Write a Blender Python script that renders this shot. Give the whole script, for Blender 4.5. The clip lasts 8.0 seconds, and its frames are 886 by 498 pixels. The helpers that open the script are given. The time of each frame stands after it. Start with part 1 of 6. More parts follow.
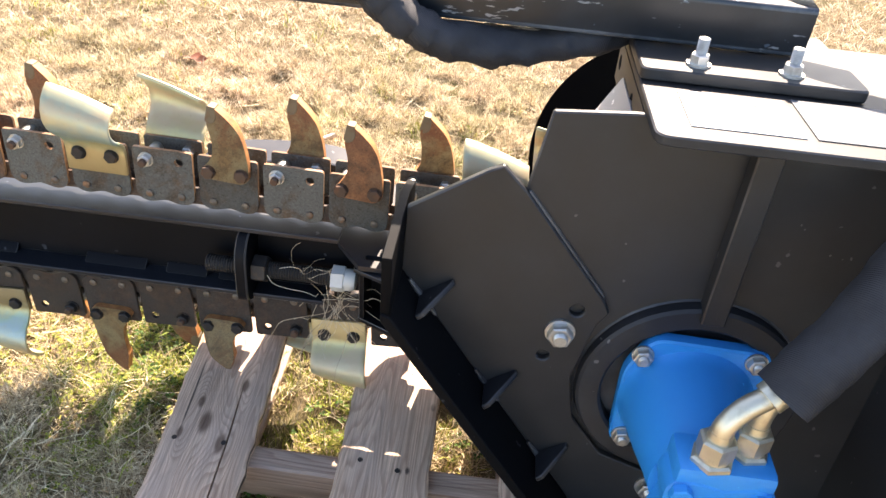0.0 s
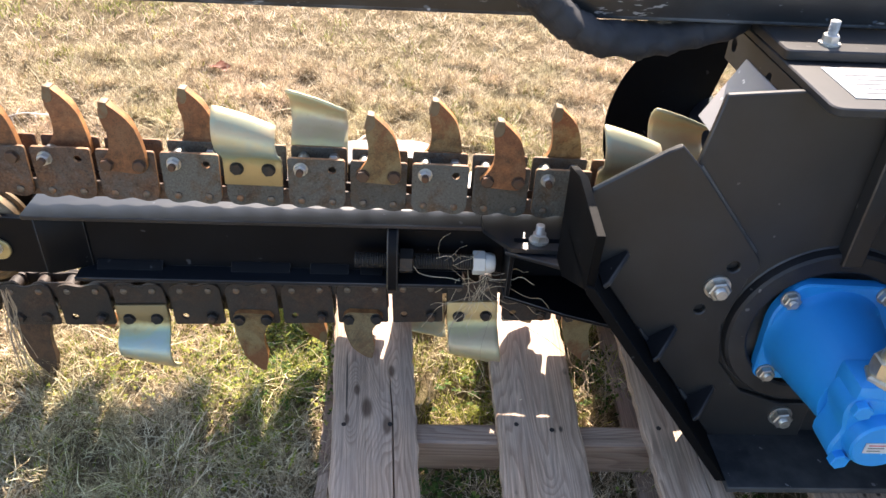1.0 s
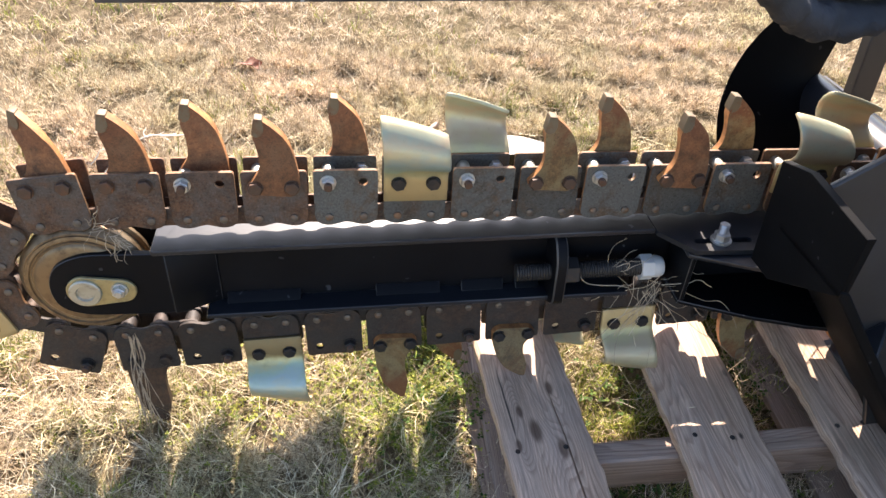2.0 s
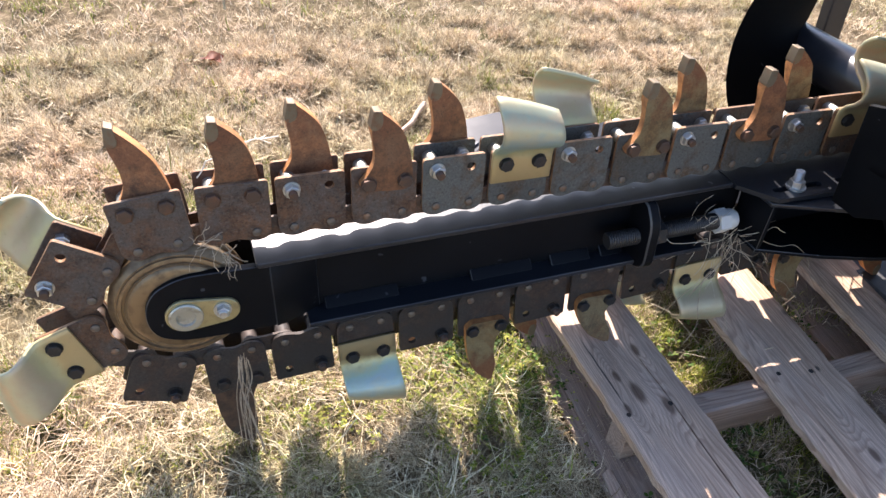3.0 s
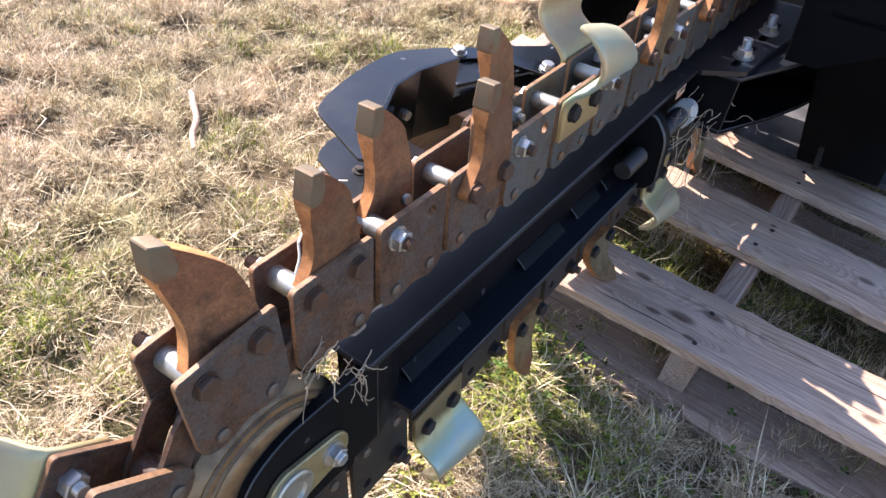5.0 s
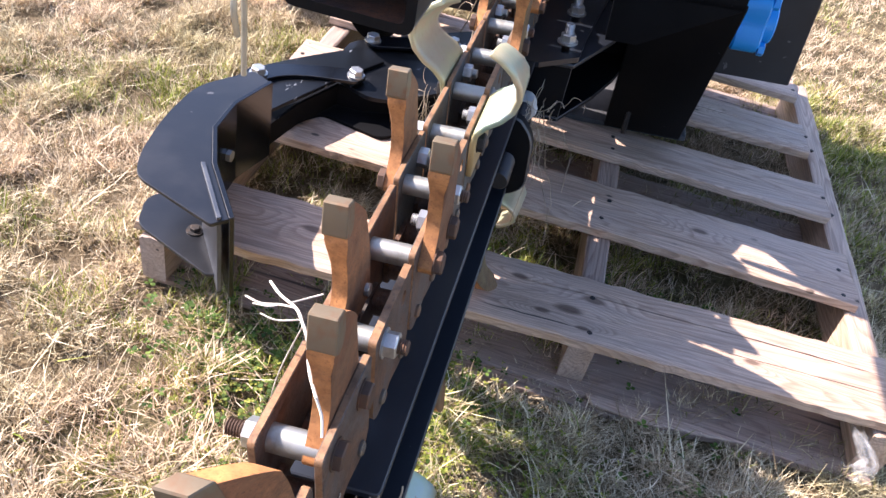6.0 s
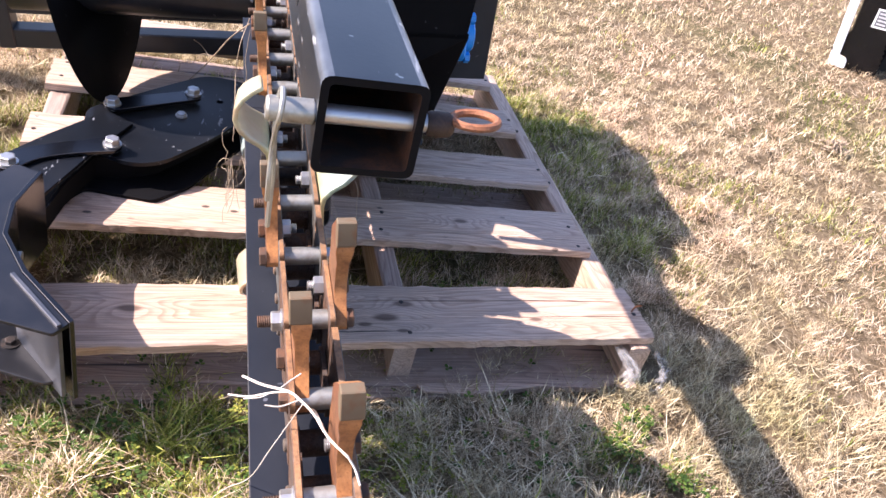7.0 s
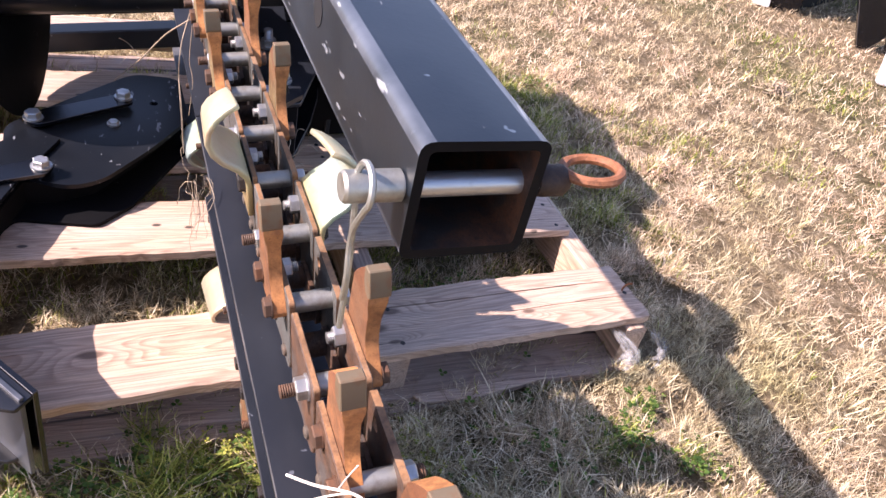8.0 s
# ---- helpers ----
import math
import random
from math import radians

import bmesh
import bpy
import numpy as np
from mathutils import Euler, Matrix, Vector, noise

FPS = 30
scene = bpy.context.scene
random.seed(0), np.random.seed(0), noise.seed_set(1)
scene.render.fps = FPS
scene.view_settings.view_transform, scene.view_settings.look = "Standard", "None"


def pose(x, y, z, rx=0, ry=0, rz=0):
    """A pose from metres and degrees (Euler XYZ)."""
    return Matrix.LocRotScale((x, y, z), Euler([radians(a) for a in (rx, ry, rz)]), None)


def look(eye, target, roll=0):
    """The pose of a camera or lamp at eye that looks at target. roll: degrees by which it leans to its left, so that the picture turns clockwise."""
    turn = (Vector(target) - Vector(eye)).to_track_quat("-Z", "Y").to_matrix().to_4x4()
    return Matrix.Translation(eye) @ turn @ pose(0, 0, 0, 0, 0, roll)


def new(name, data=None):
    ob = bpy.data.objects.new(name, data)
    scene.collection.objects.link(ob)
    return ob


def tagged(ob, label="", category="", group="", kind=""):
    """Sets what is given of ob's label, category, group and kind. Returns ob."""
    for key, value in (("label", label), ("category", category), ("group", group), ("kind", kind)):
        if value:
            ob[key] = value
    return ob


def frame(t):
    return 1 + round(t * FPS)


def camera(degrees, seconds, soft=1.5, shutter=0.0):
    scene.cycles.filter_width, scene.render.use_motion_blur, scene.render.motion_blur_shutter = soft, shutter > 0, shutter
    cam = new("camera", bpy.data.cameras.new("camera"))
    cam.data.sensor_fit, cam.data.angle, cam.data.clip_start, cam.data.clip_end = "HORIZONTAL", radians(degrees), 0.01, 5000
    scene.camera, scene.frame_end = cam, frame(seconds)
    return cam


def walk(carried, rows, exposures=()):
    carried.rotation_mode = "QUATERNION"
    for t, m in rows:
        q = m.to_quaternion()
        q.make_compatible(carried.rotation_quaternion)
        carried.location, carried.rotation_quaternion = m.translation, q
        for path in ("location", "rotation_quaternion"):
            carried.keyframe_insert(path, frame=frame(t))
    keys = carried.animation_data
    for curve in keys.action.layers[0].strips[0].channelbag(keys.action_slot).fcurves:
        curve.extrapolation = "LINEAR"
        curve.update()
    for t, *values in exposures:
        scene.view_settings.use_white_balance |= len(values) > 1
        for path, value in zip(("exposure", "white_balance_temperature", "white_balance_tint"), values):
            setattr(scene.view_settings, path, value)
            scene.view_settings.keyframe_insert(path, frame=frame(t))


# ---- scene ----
cam = camera(59.8, 8.0)
PATH = [
    (0, (0.269, -0.929, 1.164), (0.192, 0.619, -0.101), 5.7),
    (0.5, (0.086, -0.998, 1.184), (0.103, 0.542, -0.092), 4.6),
    (1, (-0.07, -1.031, 1.216), (0.03, 0.494, -0.074), 4.2),
    (1.5, (-0.246, -0.945, 1.168), (-0.072, 0.559, -0.138), 4.3),
    (1.7, (-0.33, -0.912, 1.173), (-0.12, 0.579, -0.144), 4.4),
    (2.8, (-0.665, -0.84, 1.138), (-0.202, 0.579, -0.193), 4.8),
    (3, (-0.756, -0.797, 1.139), (-0.199, 0.573, -0.207), 5.7),
    (3.5, (-0.885, -0.664, 1.053), (-0.172, 0.6, -0.323), 6.2),
    (4, (-0.959, -0.498, 1.03), (-0.048, 0.618, -0.357), 8.0),
    (4.2, (-0.988, -0.459, 1.019), (-0.002, 0.595, -0.366), 8.7),
    (5.5, (-1.071, -0.13, 0.911), (0.375, 0.32, -0.396), 11.9),
    (6, (-1.026, -0.043, 0.913), (0.504, 0.092, -0.368), 14.0),
    (6.5, (-1.036, 0.028, 0.917), (0.525, -0.206, -0.312), 16.1),
    (6.7, (-1.077, 0.107, 0.99), (0.47, -0.281, -0.217), 16.3),
    (7, (-1.103, 0.146, 1.001), (0.426, -0.461, -0.135), 16.4),
    (7.5, (-1.058, 0.165, 0.979), (0.405, -0.607, -0.146), 15.3),
    (8, (-0.962, 0.205, 0.975), (0.452, -0.58, -0.202), 15.1),
]
walk(cam, [(t, look(eye, target, roll)) for t, eye, target, roll in PATH],
     [(0.0, 2.26, 7350, 17), (0.5, 1.97, 6850, 15), (1.5, 1.81, 6850, 16), (3.5, 1.62, 6150, 18), (5.5, 1.64, 6050, 21), (6.5, 1.58, 6080, 24), (8.0, 1.37, 6260, 31)])

# ---- world and sun ----
SUN_ELEV, SUN_AZ = 40.5, 7.0          # degrees; azimuth from +y towards +x
sky = bpy.data.worlds.new("sky")
scene.world = sky
sky.use_nodes = True
nt = sky.node_tree
nt.nodes.clear()
tex = nt.nodes.new("ShaderNodeTexSky")
tex.sky_type = 'NISHITA'
tex.sun_disc = False
tex.sun_elevation = radians(SUN_ELEV)
tex.sun_rotation = radians(SUN_AZ)
bg = nt.nodes.new("ShaderNodeBackground")
bg.inputs["Strength"].default_value = 0.118
wo = nt.nodes.new("ShaderNodeOutputWorld")
nt.links.new(tex.outputs[0], bg.inputs[0])
nt.links.new(bg.outputs[0], wo.inputs[0])
sun_data = bpy.data.lights.new("sun", 'SUN')
sun_data.energy = 4.8
sun_data.angle = radians(0.53)
sun_data.color = (1.0, 0.90, 0.78)
sun = new("sun", sun_data)
sd = Vector((math.sin(radians(SUN_AZ)) * math.cos(radians(SUN_ELEV)), math.cos(radians(SUN_AZ)) * math.cos(radians(SUN_ELEV)), math.sin(radians(SUN_ELEV))))
sun.matrix_world = look(sd * 30, (0, 0, 0))


# ---- materials ----
def nodes_of(name):
    m = bpy.data.materials.new(name)
    m.use_nodes = True
    t = m.node_tree
    b = t.nodes["Principled BSDF"]
    return m, t, b


def add(t, kind, **kw):
    n = t.nodes.new(kind)
    for k, v in kw.items():
        n.inputs[k.replace("_", " ")].default_value = v
    return n


def coords(t, scale=(1, 1, 1), rand=0.0):
    c = t.nodes.new("ShaderNodeTexCoord")
    mp = t.nodes.new("ShaderNodeMapping")
    mp.inputs["Scale"].default_value = scale
    t.links.new(c.outputs["Object"], mp.inputs[0])
    if rand:
        oi = t.nodes.new("ShaderNodeObjectInfo")
        mu = t.nodes.new("ShaderNodeMath")
        mu.operation = 'MULTIPLY'
        mu.inputs[1].default_value = rand
        t.links.new(oi.outputs["Random"], mu.inputs[0])
        t.links.new(mu.outputs[0], mp.inputs["Location"])
    return mp


def noise_of(t, src, scale, detail=4.0, rough=0.6, dist=0.0):
    n = t.nodes.new("ShaderNodeTexNoise")
    n.inputs["Scale"].default_value = scale
    n.inputs["Detail"].default_value = detail
    n.inputs["Roughness"].default_value = rough
    n.inputs["Distortion"].default_value = dist
    t.links.new(src.outputs[0], n.inputs["Vector"])
    return n


def ramp(t, src, stops, out=0):
    r = t.nodes.new("ShaderNodeValToRGB")
    e = r.color_ramp.elements
    while len(e) < len(stops):
        e.new(0.5)
    for i, (p, c) in enumerate(stops):
        e[i].position = p
        e[i].color = (*c, 1) if len(c) == 3 else c
    t.links.new(src.outputs[out], r.inputs[0])
    return r


def mix(t, fac, a, b, mode='MIX'):
    n = t.nodes.new("ShaderNodeMix")
    n.data_type = 'RGBA'
    n.blend_type = mode
    for sock, v in ((n.inputs[0], fac), (n.inputs[6], a), (n.inputs[7], b)):
        if hasattr(v, "outputs"):
            t.links.new(v.outputs[2] if v.bl_idname == "ShaderNodeMix" else v.outputs[0], sock)
        elif isinstance(v, (int, float)):
            sock.default_value = v
        else:
            sock.default_value = (*v, 1)
    return n


def bump(t, b, src, strength, distance, out=0):
    n = t.nodes.new("ShaderNodeBump")
    n.inputs["Strength"].default_value = strength
    n.inputs["Distance"].default_value = distance
    t.links.new(src.outputs[out], n.inputs["Height"])
    t.links.new(n.outputs[0], b.inputs["Normal"])
    return n


def col(t, b, src):
    t.links.new(src.outputs[2] if src.bl_idname == "ShaderNodeMix" else src.outputs[0], b.inputs["Base Color"])


def rough_from(t, b, src, lo, hi):
    r = t.nodes.new("ShaderNodeMapRange")
    r.inputs["To Min"].default_value = lo
    r.inputs["To Max"].default_value = hi
    t.links.new(src.outputs[0], r.inputs[0])
    t.links.new(r.outputs[0], b.inputs["Roughness"])


def m_paint(name, base, dust, rough=0.35, dust_amt=0.5, spec=0.5, span=0.33, fleck=0.0):
    m, t, b = nodes_of(name)
    c = coords(t, rand=5.0)
    big = noise_of(t, c, 6, 5, 0.65)
    fine = noise_of(t, c, 160, 3, 0.7)
    d = ramp(t, big, [(0.42, (0, 0, 0)), (0.75, (dust_amt,) * 3)])
    k = mix(t, d, base, dust)
    f2 = ramp(t, fine, [(0.62, (0, 0, 0)), (0.8, (0.35 * dust_amt,) * 3)])
    k2 = mix(t, f2, k, dust)
    # small chips
    ch = noise_of(t, c, 55, 2, 0.5)
    cf = ramp(t, ch, [(0.735, (0, 0, 0)), (0.745, (0.8, 0.8, 0.8))])
    k3 = mix(t, cf, k2, tuple(min(1, v * 2.2 + 0.015) for v in dust))
    if fleck:
        # scrapes drawn out along the length
        sn = noise_of(t, coords(t, (0.30, 1.0, 1.0)), 75, 3, 0.6)
        k3 = mix(t, ramp(t, sn, [(0.655, (0, 0, 0)), (0.685, (fleck,) * 3)]), k3, (0.30, 0.32, 0.34))
    col(t, b, k3)
    rough_from(t, b, big, rough - span * 0.25, rough + span * 0.75)
    b.inputs["Specular IOR Level"].default_value = spec
    bump(t, b, fine, 0.12, 0.0006)
    return m


def m_rust(name, dark, light, grey, amount=0.5, metal=0.3, grain=1.0, tip=None):
    """Bare steel with rust in blotches, dark pits and pale scuffs; tip: the colour that the rust takes towards a tooth's point."""
    m, t, b = nodes_of(name)
    c = coords(t, rand=3.0)
    big = noise_of(t, c, 17, 6, 0.7, 0.5)
    mid = noise_of(t, c, 55, 5, 0.7)
    fine = noise_of(t, c, 270, 4, 0.75)
    spk = noise_of(t, c, 460, 2, 0.5)
    r1 = ramp(t, mid, [(0.3, dark), (0.68, light)])
    mk = ramp(t, big, [(max(0.02, 0.64 - amount * 0.5), (0, 0, 0)), (0.80 - amount * 0.5, (1, 1, 1))])
    k = mix(t, mk, grey, r1)
    if tip:
        sep = t.nodes.new("ShaderNodeSeparateXYZ")
        oc = t.nodes.new("ShaderNodeTexCoord")
        t.links.new(oc.outputs["Object"], sep.inputs[0])
        hi = t.nodes.new("ShaderNodeMath")
        hi.operation = 'MULTIPLY_ADD'
        hi.inputs[1].default_value = 6.0
        t.links.new(sep.outputs[2], hi.inputs[0])
        t.links.new(big.outputs[0], hi.inputs[2])
        hr = t.nodes.new("ShaderNodeMapRange")
        hr.inputs["From Min"].default_value = 1.16
        hr.inputs["From Max"].default_value = 1.42
        hr.inputs["To Max"].default_value = 0.75
        t.links.new(hi.outputs[0], hr.inputs[0])
        k = mix(t, hr, k, tip)
    pale = ramp(t, fine, [(0.52, (0, 0, 0)), (0.70, (0.55 * grain,) * 3)])
    k = mix(t, pale, k, tuple(min(1, v * 1.9 + 0.02) for v in grey))
    pit = ramp(t, fine, [(0.33, (0.85 * grain,) * 3), (0.43, (0, 0, 0))])
    k = mix(t, pit, k, tuple(v * 0.5 for v in dark))
    sp = ramp(t, spk, [(0.58, (0, 0, 0)), (0.70, (0.6, 0.6, 0.6))])
    k2 = mix(t, sp, k, dark)
    oi = t.nodes.new("ShaderNodeObjectInfo")
    hv = t.nodes.new("ShaderNodeHueSaturation")
    mr = t.nodes.new("ShaderNodeMapRange")
    mr.inputs["To Min"].default_value = 0.72
    mr.inputs["To Max"].default_value = 1.28
    t.links.new(oi.outputs["Random"], mr.inputs[0])
    t.links.new(mr.outputs[0], hv.inputs["Value"])
    t.links.new(k2.outputs[2], hv.inputs["Color"])
    col(t, b, hv)
    b.inputs["Metallic"].default_value = metal
    rough_from(t, b, fine, 0.45, 0.85)
    bump(t, b, fine, 0.35, 0.0010)
    return m


def m_metal(name, base, rough=0.35, stain=(0.12, 0.09, 0.06), amt=0.3, metal=0.9):
    m, t, b = nodes_of(name)
    c = coords(t, rand=4.0)
    n1 = noise_of(t, c, 60, 4, 0.6)
    n2 = noise_of(t, c, 400, 2, 0.6)
    mk = ramp(t, n1, [(0.5, (0, 0, 0)), (0.85, (amt,) * 3)])
    col(t, b, mix(t, mk, base, stain))
    b.inputs["Metallic"].default_value = metal
    rough_from(t, b, n1, rough - 0.08, rough + 0.2)
    bump(t, b, n2, 0.1, 0.0004)
    return m


def m_chromate(name, dull=1.0, warm=False):
    """Yellow chromate over zinc, with bands of colour; warm: without the blue-green belly."""
    m, t, b = nodes_of(name)
    c = coords(t, (1, 1, 1), rand=0.0)
    sep = t.nodes.new("ShaderNodeSeparateXYZ")
    t.links.new(c.outputs[0], sep.inputs[0])
    n1 = noise_of(t, c, 22, 3, 0.6)
    ad = t.nodes.new("ShaderNodeMath")
    ad.operation = 'MULTIPLY_ADD'
    ad.inputs[1].default_value = 5.5
    t.links.new(sep.outputs[2], ad.inputs[0])
    sc = t.nodes.new("ShaderNodeMath")
    sc.operation = 'MULTIPLY_ADD'
    sc.inputs[1].default_value = 0.35
    sc.inputs[2].default_value = -0.17
    t.links.new(n1.outputs[0], sc.inputs[0])
    t.links.new(sc.outputs[0], ad.inputs[2])
    r = ramp(t, ad, [(0.0, (0.50 * dull, 0.35 * dull, 0.16 * dull)), (0.31, (0.54 * dull, 0.41 * dull, 0.20 * dull)), (0.42, (0.49, 0.45, 0.24)), (0.49, (0.46, 0.40, 0.24) if warm else (0.37, 0.46, 0.33)), (0.57, (0.48, 0.39, 0.26) if warm else (0.36, 0.45, 0.42)), (0.66, (0.49, 0.46, 0.30)), (0.75, (0.54, 0.42, 0.26)), (0.84, (0.45, 0.46, 0.31)), (0.95, (0.53, 0.46, 0.28))])
    n2 = noise_of(t, c, 120, 4, 0.7)
    mk = ramp(t, n2, [(0.62, (0, 0, 0)), (0.85, (0.5, 0.5, 0.5))])
    col(t, b, mix(t, mk, r, (0.22, 0.17, 0.10)))
    b.inputs["Metallic"].default_value = 0.5
    rough_from(t, b, n2, 0.34, 0.60)
    bump(t, b, n2, 0.08, 0.0006)
    return m


def m_wood(name, light, dark, grey, grey_amt=0.5, knots=(), pocks=0.0):
    """Sawn softwood with the grain along y: growth bands that bend round knots, fibres, grey weathering, cracks."""
    m, t, b = nodes_of(name)

    def math_of(op, x, y):
        n = t.nodes.new("ShaderNodeMath")
        n.operation = op
        for i, v in enumerate((x, y)):
            if isinstance(v, (int, float)):
                n.inputs[i].default_value = v
            else:
                t.links.new(v, n.inputs[i])
        return n.outputs[0]

    def falloff(src, far, near=0.0):
        r = t.nodes.new("ShaderNodeMapRange")
        r.interpolation_type = 'SMOOTHSTEP'
        r.inputs["From Min"].default_value = near
        r.inputs["From Max"].default_value = far
        r.inputs["To Min"].default_value = 1.0
        r.inputs["To Max"].default_value = 0.0
        t.links.new(src, r.inputs[0])
        return r.outputs[0]

    c = coords(t, (1, 0.075, 0.6), rand=7.0)
    bands = noise_of(t, c, 17, 1.5, 0.4, 0.25)
    v = t.nodes.new("ShaderNodeTexVoronoi")
    v.inputs["Scale"].default_value = 5
    c4 = coords(t, (1, 0.5, 1), rand=9.0)
    t.links.new(c4.outputs[0], v.inputs["Vector"])
    swell = math_of('MULTIPLY', falloff(v.outputs["Distance"], 0.30), 2.2)
    core = falloff(v.outputs["Distance"], 0.055, 0.02)
    oc = t.nodes.new("ShaderNodeTexCoord")
    for x, y, r in knots:
        sub = t.nodes.new("ShaderNodeVectorMath")
        sub.operation = 'SUBTRACT'
        sub.inputs[1].default_value = (x, y, 0)
        t.links.new(oc.outputs["Object"], sub.inputs[0])
        mul = t.nodes.new("ShaderNodeVectorMath")
        mul.operation = 'MULTIPLY'
        mul.inputs[1].default_value = (1, 0.42, 0)
        t.links.new(sub.outputs[0], mul.inputs[0])
        ln = t.nodes.new("ShaderNodeVectorMath")
        ln.operation = 'LENGTH'
        t.links.new(mul.outputs[0], ln.inputs[0])
        swell = math_of('ADD', swell, math_of('MULTIPLY', falloff(ln.outputs["Value"], r * 3.0), 4.0))
        core = math_of('MAXIMUM', core, falloff(ln.outputs["Value"], r * 0.75, r * 0.3))
    total = math_of('ADD', math_of('MULTIPLY', bands.outputs[0], 27.0), swell)
    fr0 = t.nodes.new("ShaderNodeMath")
    fr0.operation = 'FRACT'
    t.links.new(total, fr0.inputs[0])
    r = ramp(t, fr0, [(0.0, light), (0.45, tuple(q * 0.92 for q in light)), (0.80, dark), (0.90, dark), (1.0, light)])
    c2 = coords(t, (1, 0.018, 1), rand=3.0)
    fib = noise_of(t, c2, 300, 4, 0.75)
    fr = ramp(t, fib, [(0.30, (0.55, 0.55, 0.55)), (0.7, (1.1, 1.1, 1.1))])
    k = mix(t, 0.85, r, fr, 'MULTIPLY')
    c3 = coords(t, (1, 0.3, 1), rand=2.0)
    st = noise_of(t, c3, 8, 5, 0.65)
    sr = ramp(t, st, [(0.38, (0, 0, 0)), (0.72, (grey_amt,) * 3)])
    k2 = mix(t, sr, k, grey)
    fr2 = mix(t, 0.5, k2, fr, 'MULTIPLY')
    cm = t.nodes.new("ShaderNodeMath")
    cm.operation = 'MULTIPLY'
    cm.inputs[1].default_value = 0.8
    t.links.new(core, cm.inputs[0])
    k3 = mix(t, cm, fr2, (0.075, 0.036, 0.018))
    # drying cracks
    c5 = coords(t, (1, 0.025, 1), rand=5.0)
    cr = noise_of(t, c5, 26, 2, 0.5, 0.4)
    ck = ramp(t, cr, [(0.305, (0.9, 0.9, 0.9)), (0.322, (0, 0, 0))])
    k4 = mix(t, ck, k3, (0.022, 0.015, 0.010))
    if pocks:
        pv = t.nodes.new("ShaderNodeTexVoronoi")
        pv.inputs["Scale"].default_value = 30
        pc = coords(t, (1, 0.55, 1), rand=1.0)
        t.links.new(pc.outputs[0], pv.inputs["Vector"])
        pk = ramp(t, pv, [(0.10, (pocks,) * 3), (0.16, (0, 0, 0))])
        wh = noise_of(t, c3, 11, 2, 0.5)
        gate = ramp(t, wh, [(0.46, (0, 0, 0)), (0.56, (1, 1, 1))])
        k4 = mix(t, mix(t, 1.0, pk, gate, 'MULTIPLY'), k4, (0.03, 0.02, 0.015))
    col(t, b, k4)
    b.inputs["Roughness"].default_value = 0.58
    b.inputs["Specular IOR Level"].default_value = 0.5
    mx = mix(t, 0.55, fr0, fib)
    bump(t, b, mx, 0.5, 0.0018, 2)
    return m


MAT = {}
MAT["black"] = m_paint("black_paint", (0.0205, 0.0205, 0.0212), (0.048, 0.046, 0.045), 0.36, 0.4, 0.4)
MAT["table"] = m_paint("polished_table_paint", (0.010, 0.0105, 0.012), (0.07, 0.066, 0.062), 0.53, 0.5, 0.45, 0.2)
MAT["gloss"] = m_paint("gloss_black_paint", (0.0030, 0.0036, 0.0052), (0.024, 0.024, 0.026), 0.17, 0.12, 0.40, 0.12)
MAT["flange"] = m_paint("worn_flange_paint", (0.0100, 0.0122, 0.0165), (0.040, 0.044, 0.052), 0.33, 0.25, 0.45, 0.14)
# scuffed steel, with the sky's reflection painted in as pale blue-grey
MAT["scuffed"] = m_paint("scuffed_sky_sheen_steel", (0.035, 0.040, 0.050), (0.24, 0.245, 0.26), 0.30, 0.75, 0.7, 0.2)
# flat black with the shade of undercut and recessed parts darkened in
MAT["undercut"] = m_paint("shaded_flat_black", (0.0035, 0.0037, 0.0045), (0.014, 0.014, 0.014), 0.6, 0.2, 0.10, 0.2)
MAT["shoe"] = m_paint("dusty_shoe_paint", (0.0080, 0.0090, 0.0115), (0.050, 0.049, 0.050), 0.27, 0.4, 0.45, 0.2)
MAT["web"] = m_paint("satin_black_paint", (0.0030, 0.0034, 0.0048), (0.018, 0.018, 0.020), 0.45, 0.2, 0.13, 0.2)
MAT["guard"] = m_paint("matt_guard_paint", (0.0026, 0.0029, 0.0036), (0.012, 0.012, 0.013), 0.6, 0.3, 0.08, 0.2)
MAT["shoe_flat"] = m_paint("scratched_shoe_paint", (0.0050, 0.0060, 0.0078), (0.026, 0.027, 0.029), 0.30, 0.35, 0.22, 0.2, fleck=0.5)
MAT["black_dusty"] = m_paint("dusty_black_paint", (0.009, 0.0095, 0.012), (0.075, 0.070, 0.066), 0.46, 0.5)
# pale tone that carries the sunlight on the sloping cover
MAT["cover"] = m_paint("sunlit_cover_tone", (0.36, 0.34, 0.34), (0.46, 0.43, 0.41), 0.42, 0.7)
MAT["plate"] = m_rust("worn_steel", (0.030, 0.016, 0.010), (0.145, 0.070, 0.034), (0.078, 0.064, 0.054), 0.5, 0.2)
MAT["plate_grey"] = m_rust("grey_steel", (0.035, 0.024, 0.016), (0.135, 0.085, 0.050), (0.098, 0.098, 0.088), 0.34, 0.3)
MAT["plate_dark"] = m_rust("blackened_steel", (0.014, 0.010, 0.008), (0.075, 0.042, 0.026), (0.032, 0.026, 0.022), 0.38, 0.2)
MAT["dark_rust"] = m_rust("dark_rusty_steel", (0.026, 0.015, 0.010), (0.095, 0.050, 0.026), (0.052, 0.036, 0.024), 0.6, 0.15, 0.5)
MAT["rust"] = m_rust("rusty_steel", (0.070, 0.030, 0.014), (0.30, 0.125, 0.048), (0.21, 0.105, 0.050), 0.6, 0.1, 0.6, (0.19, 0.070, 0.030))
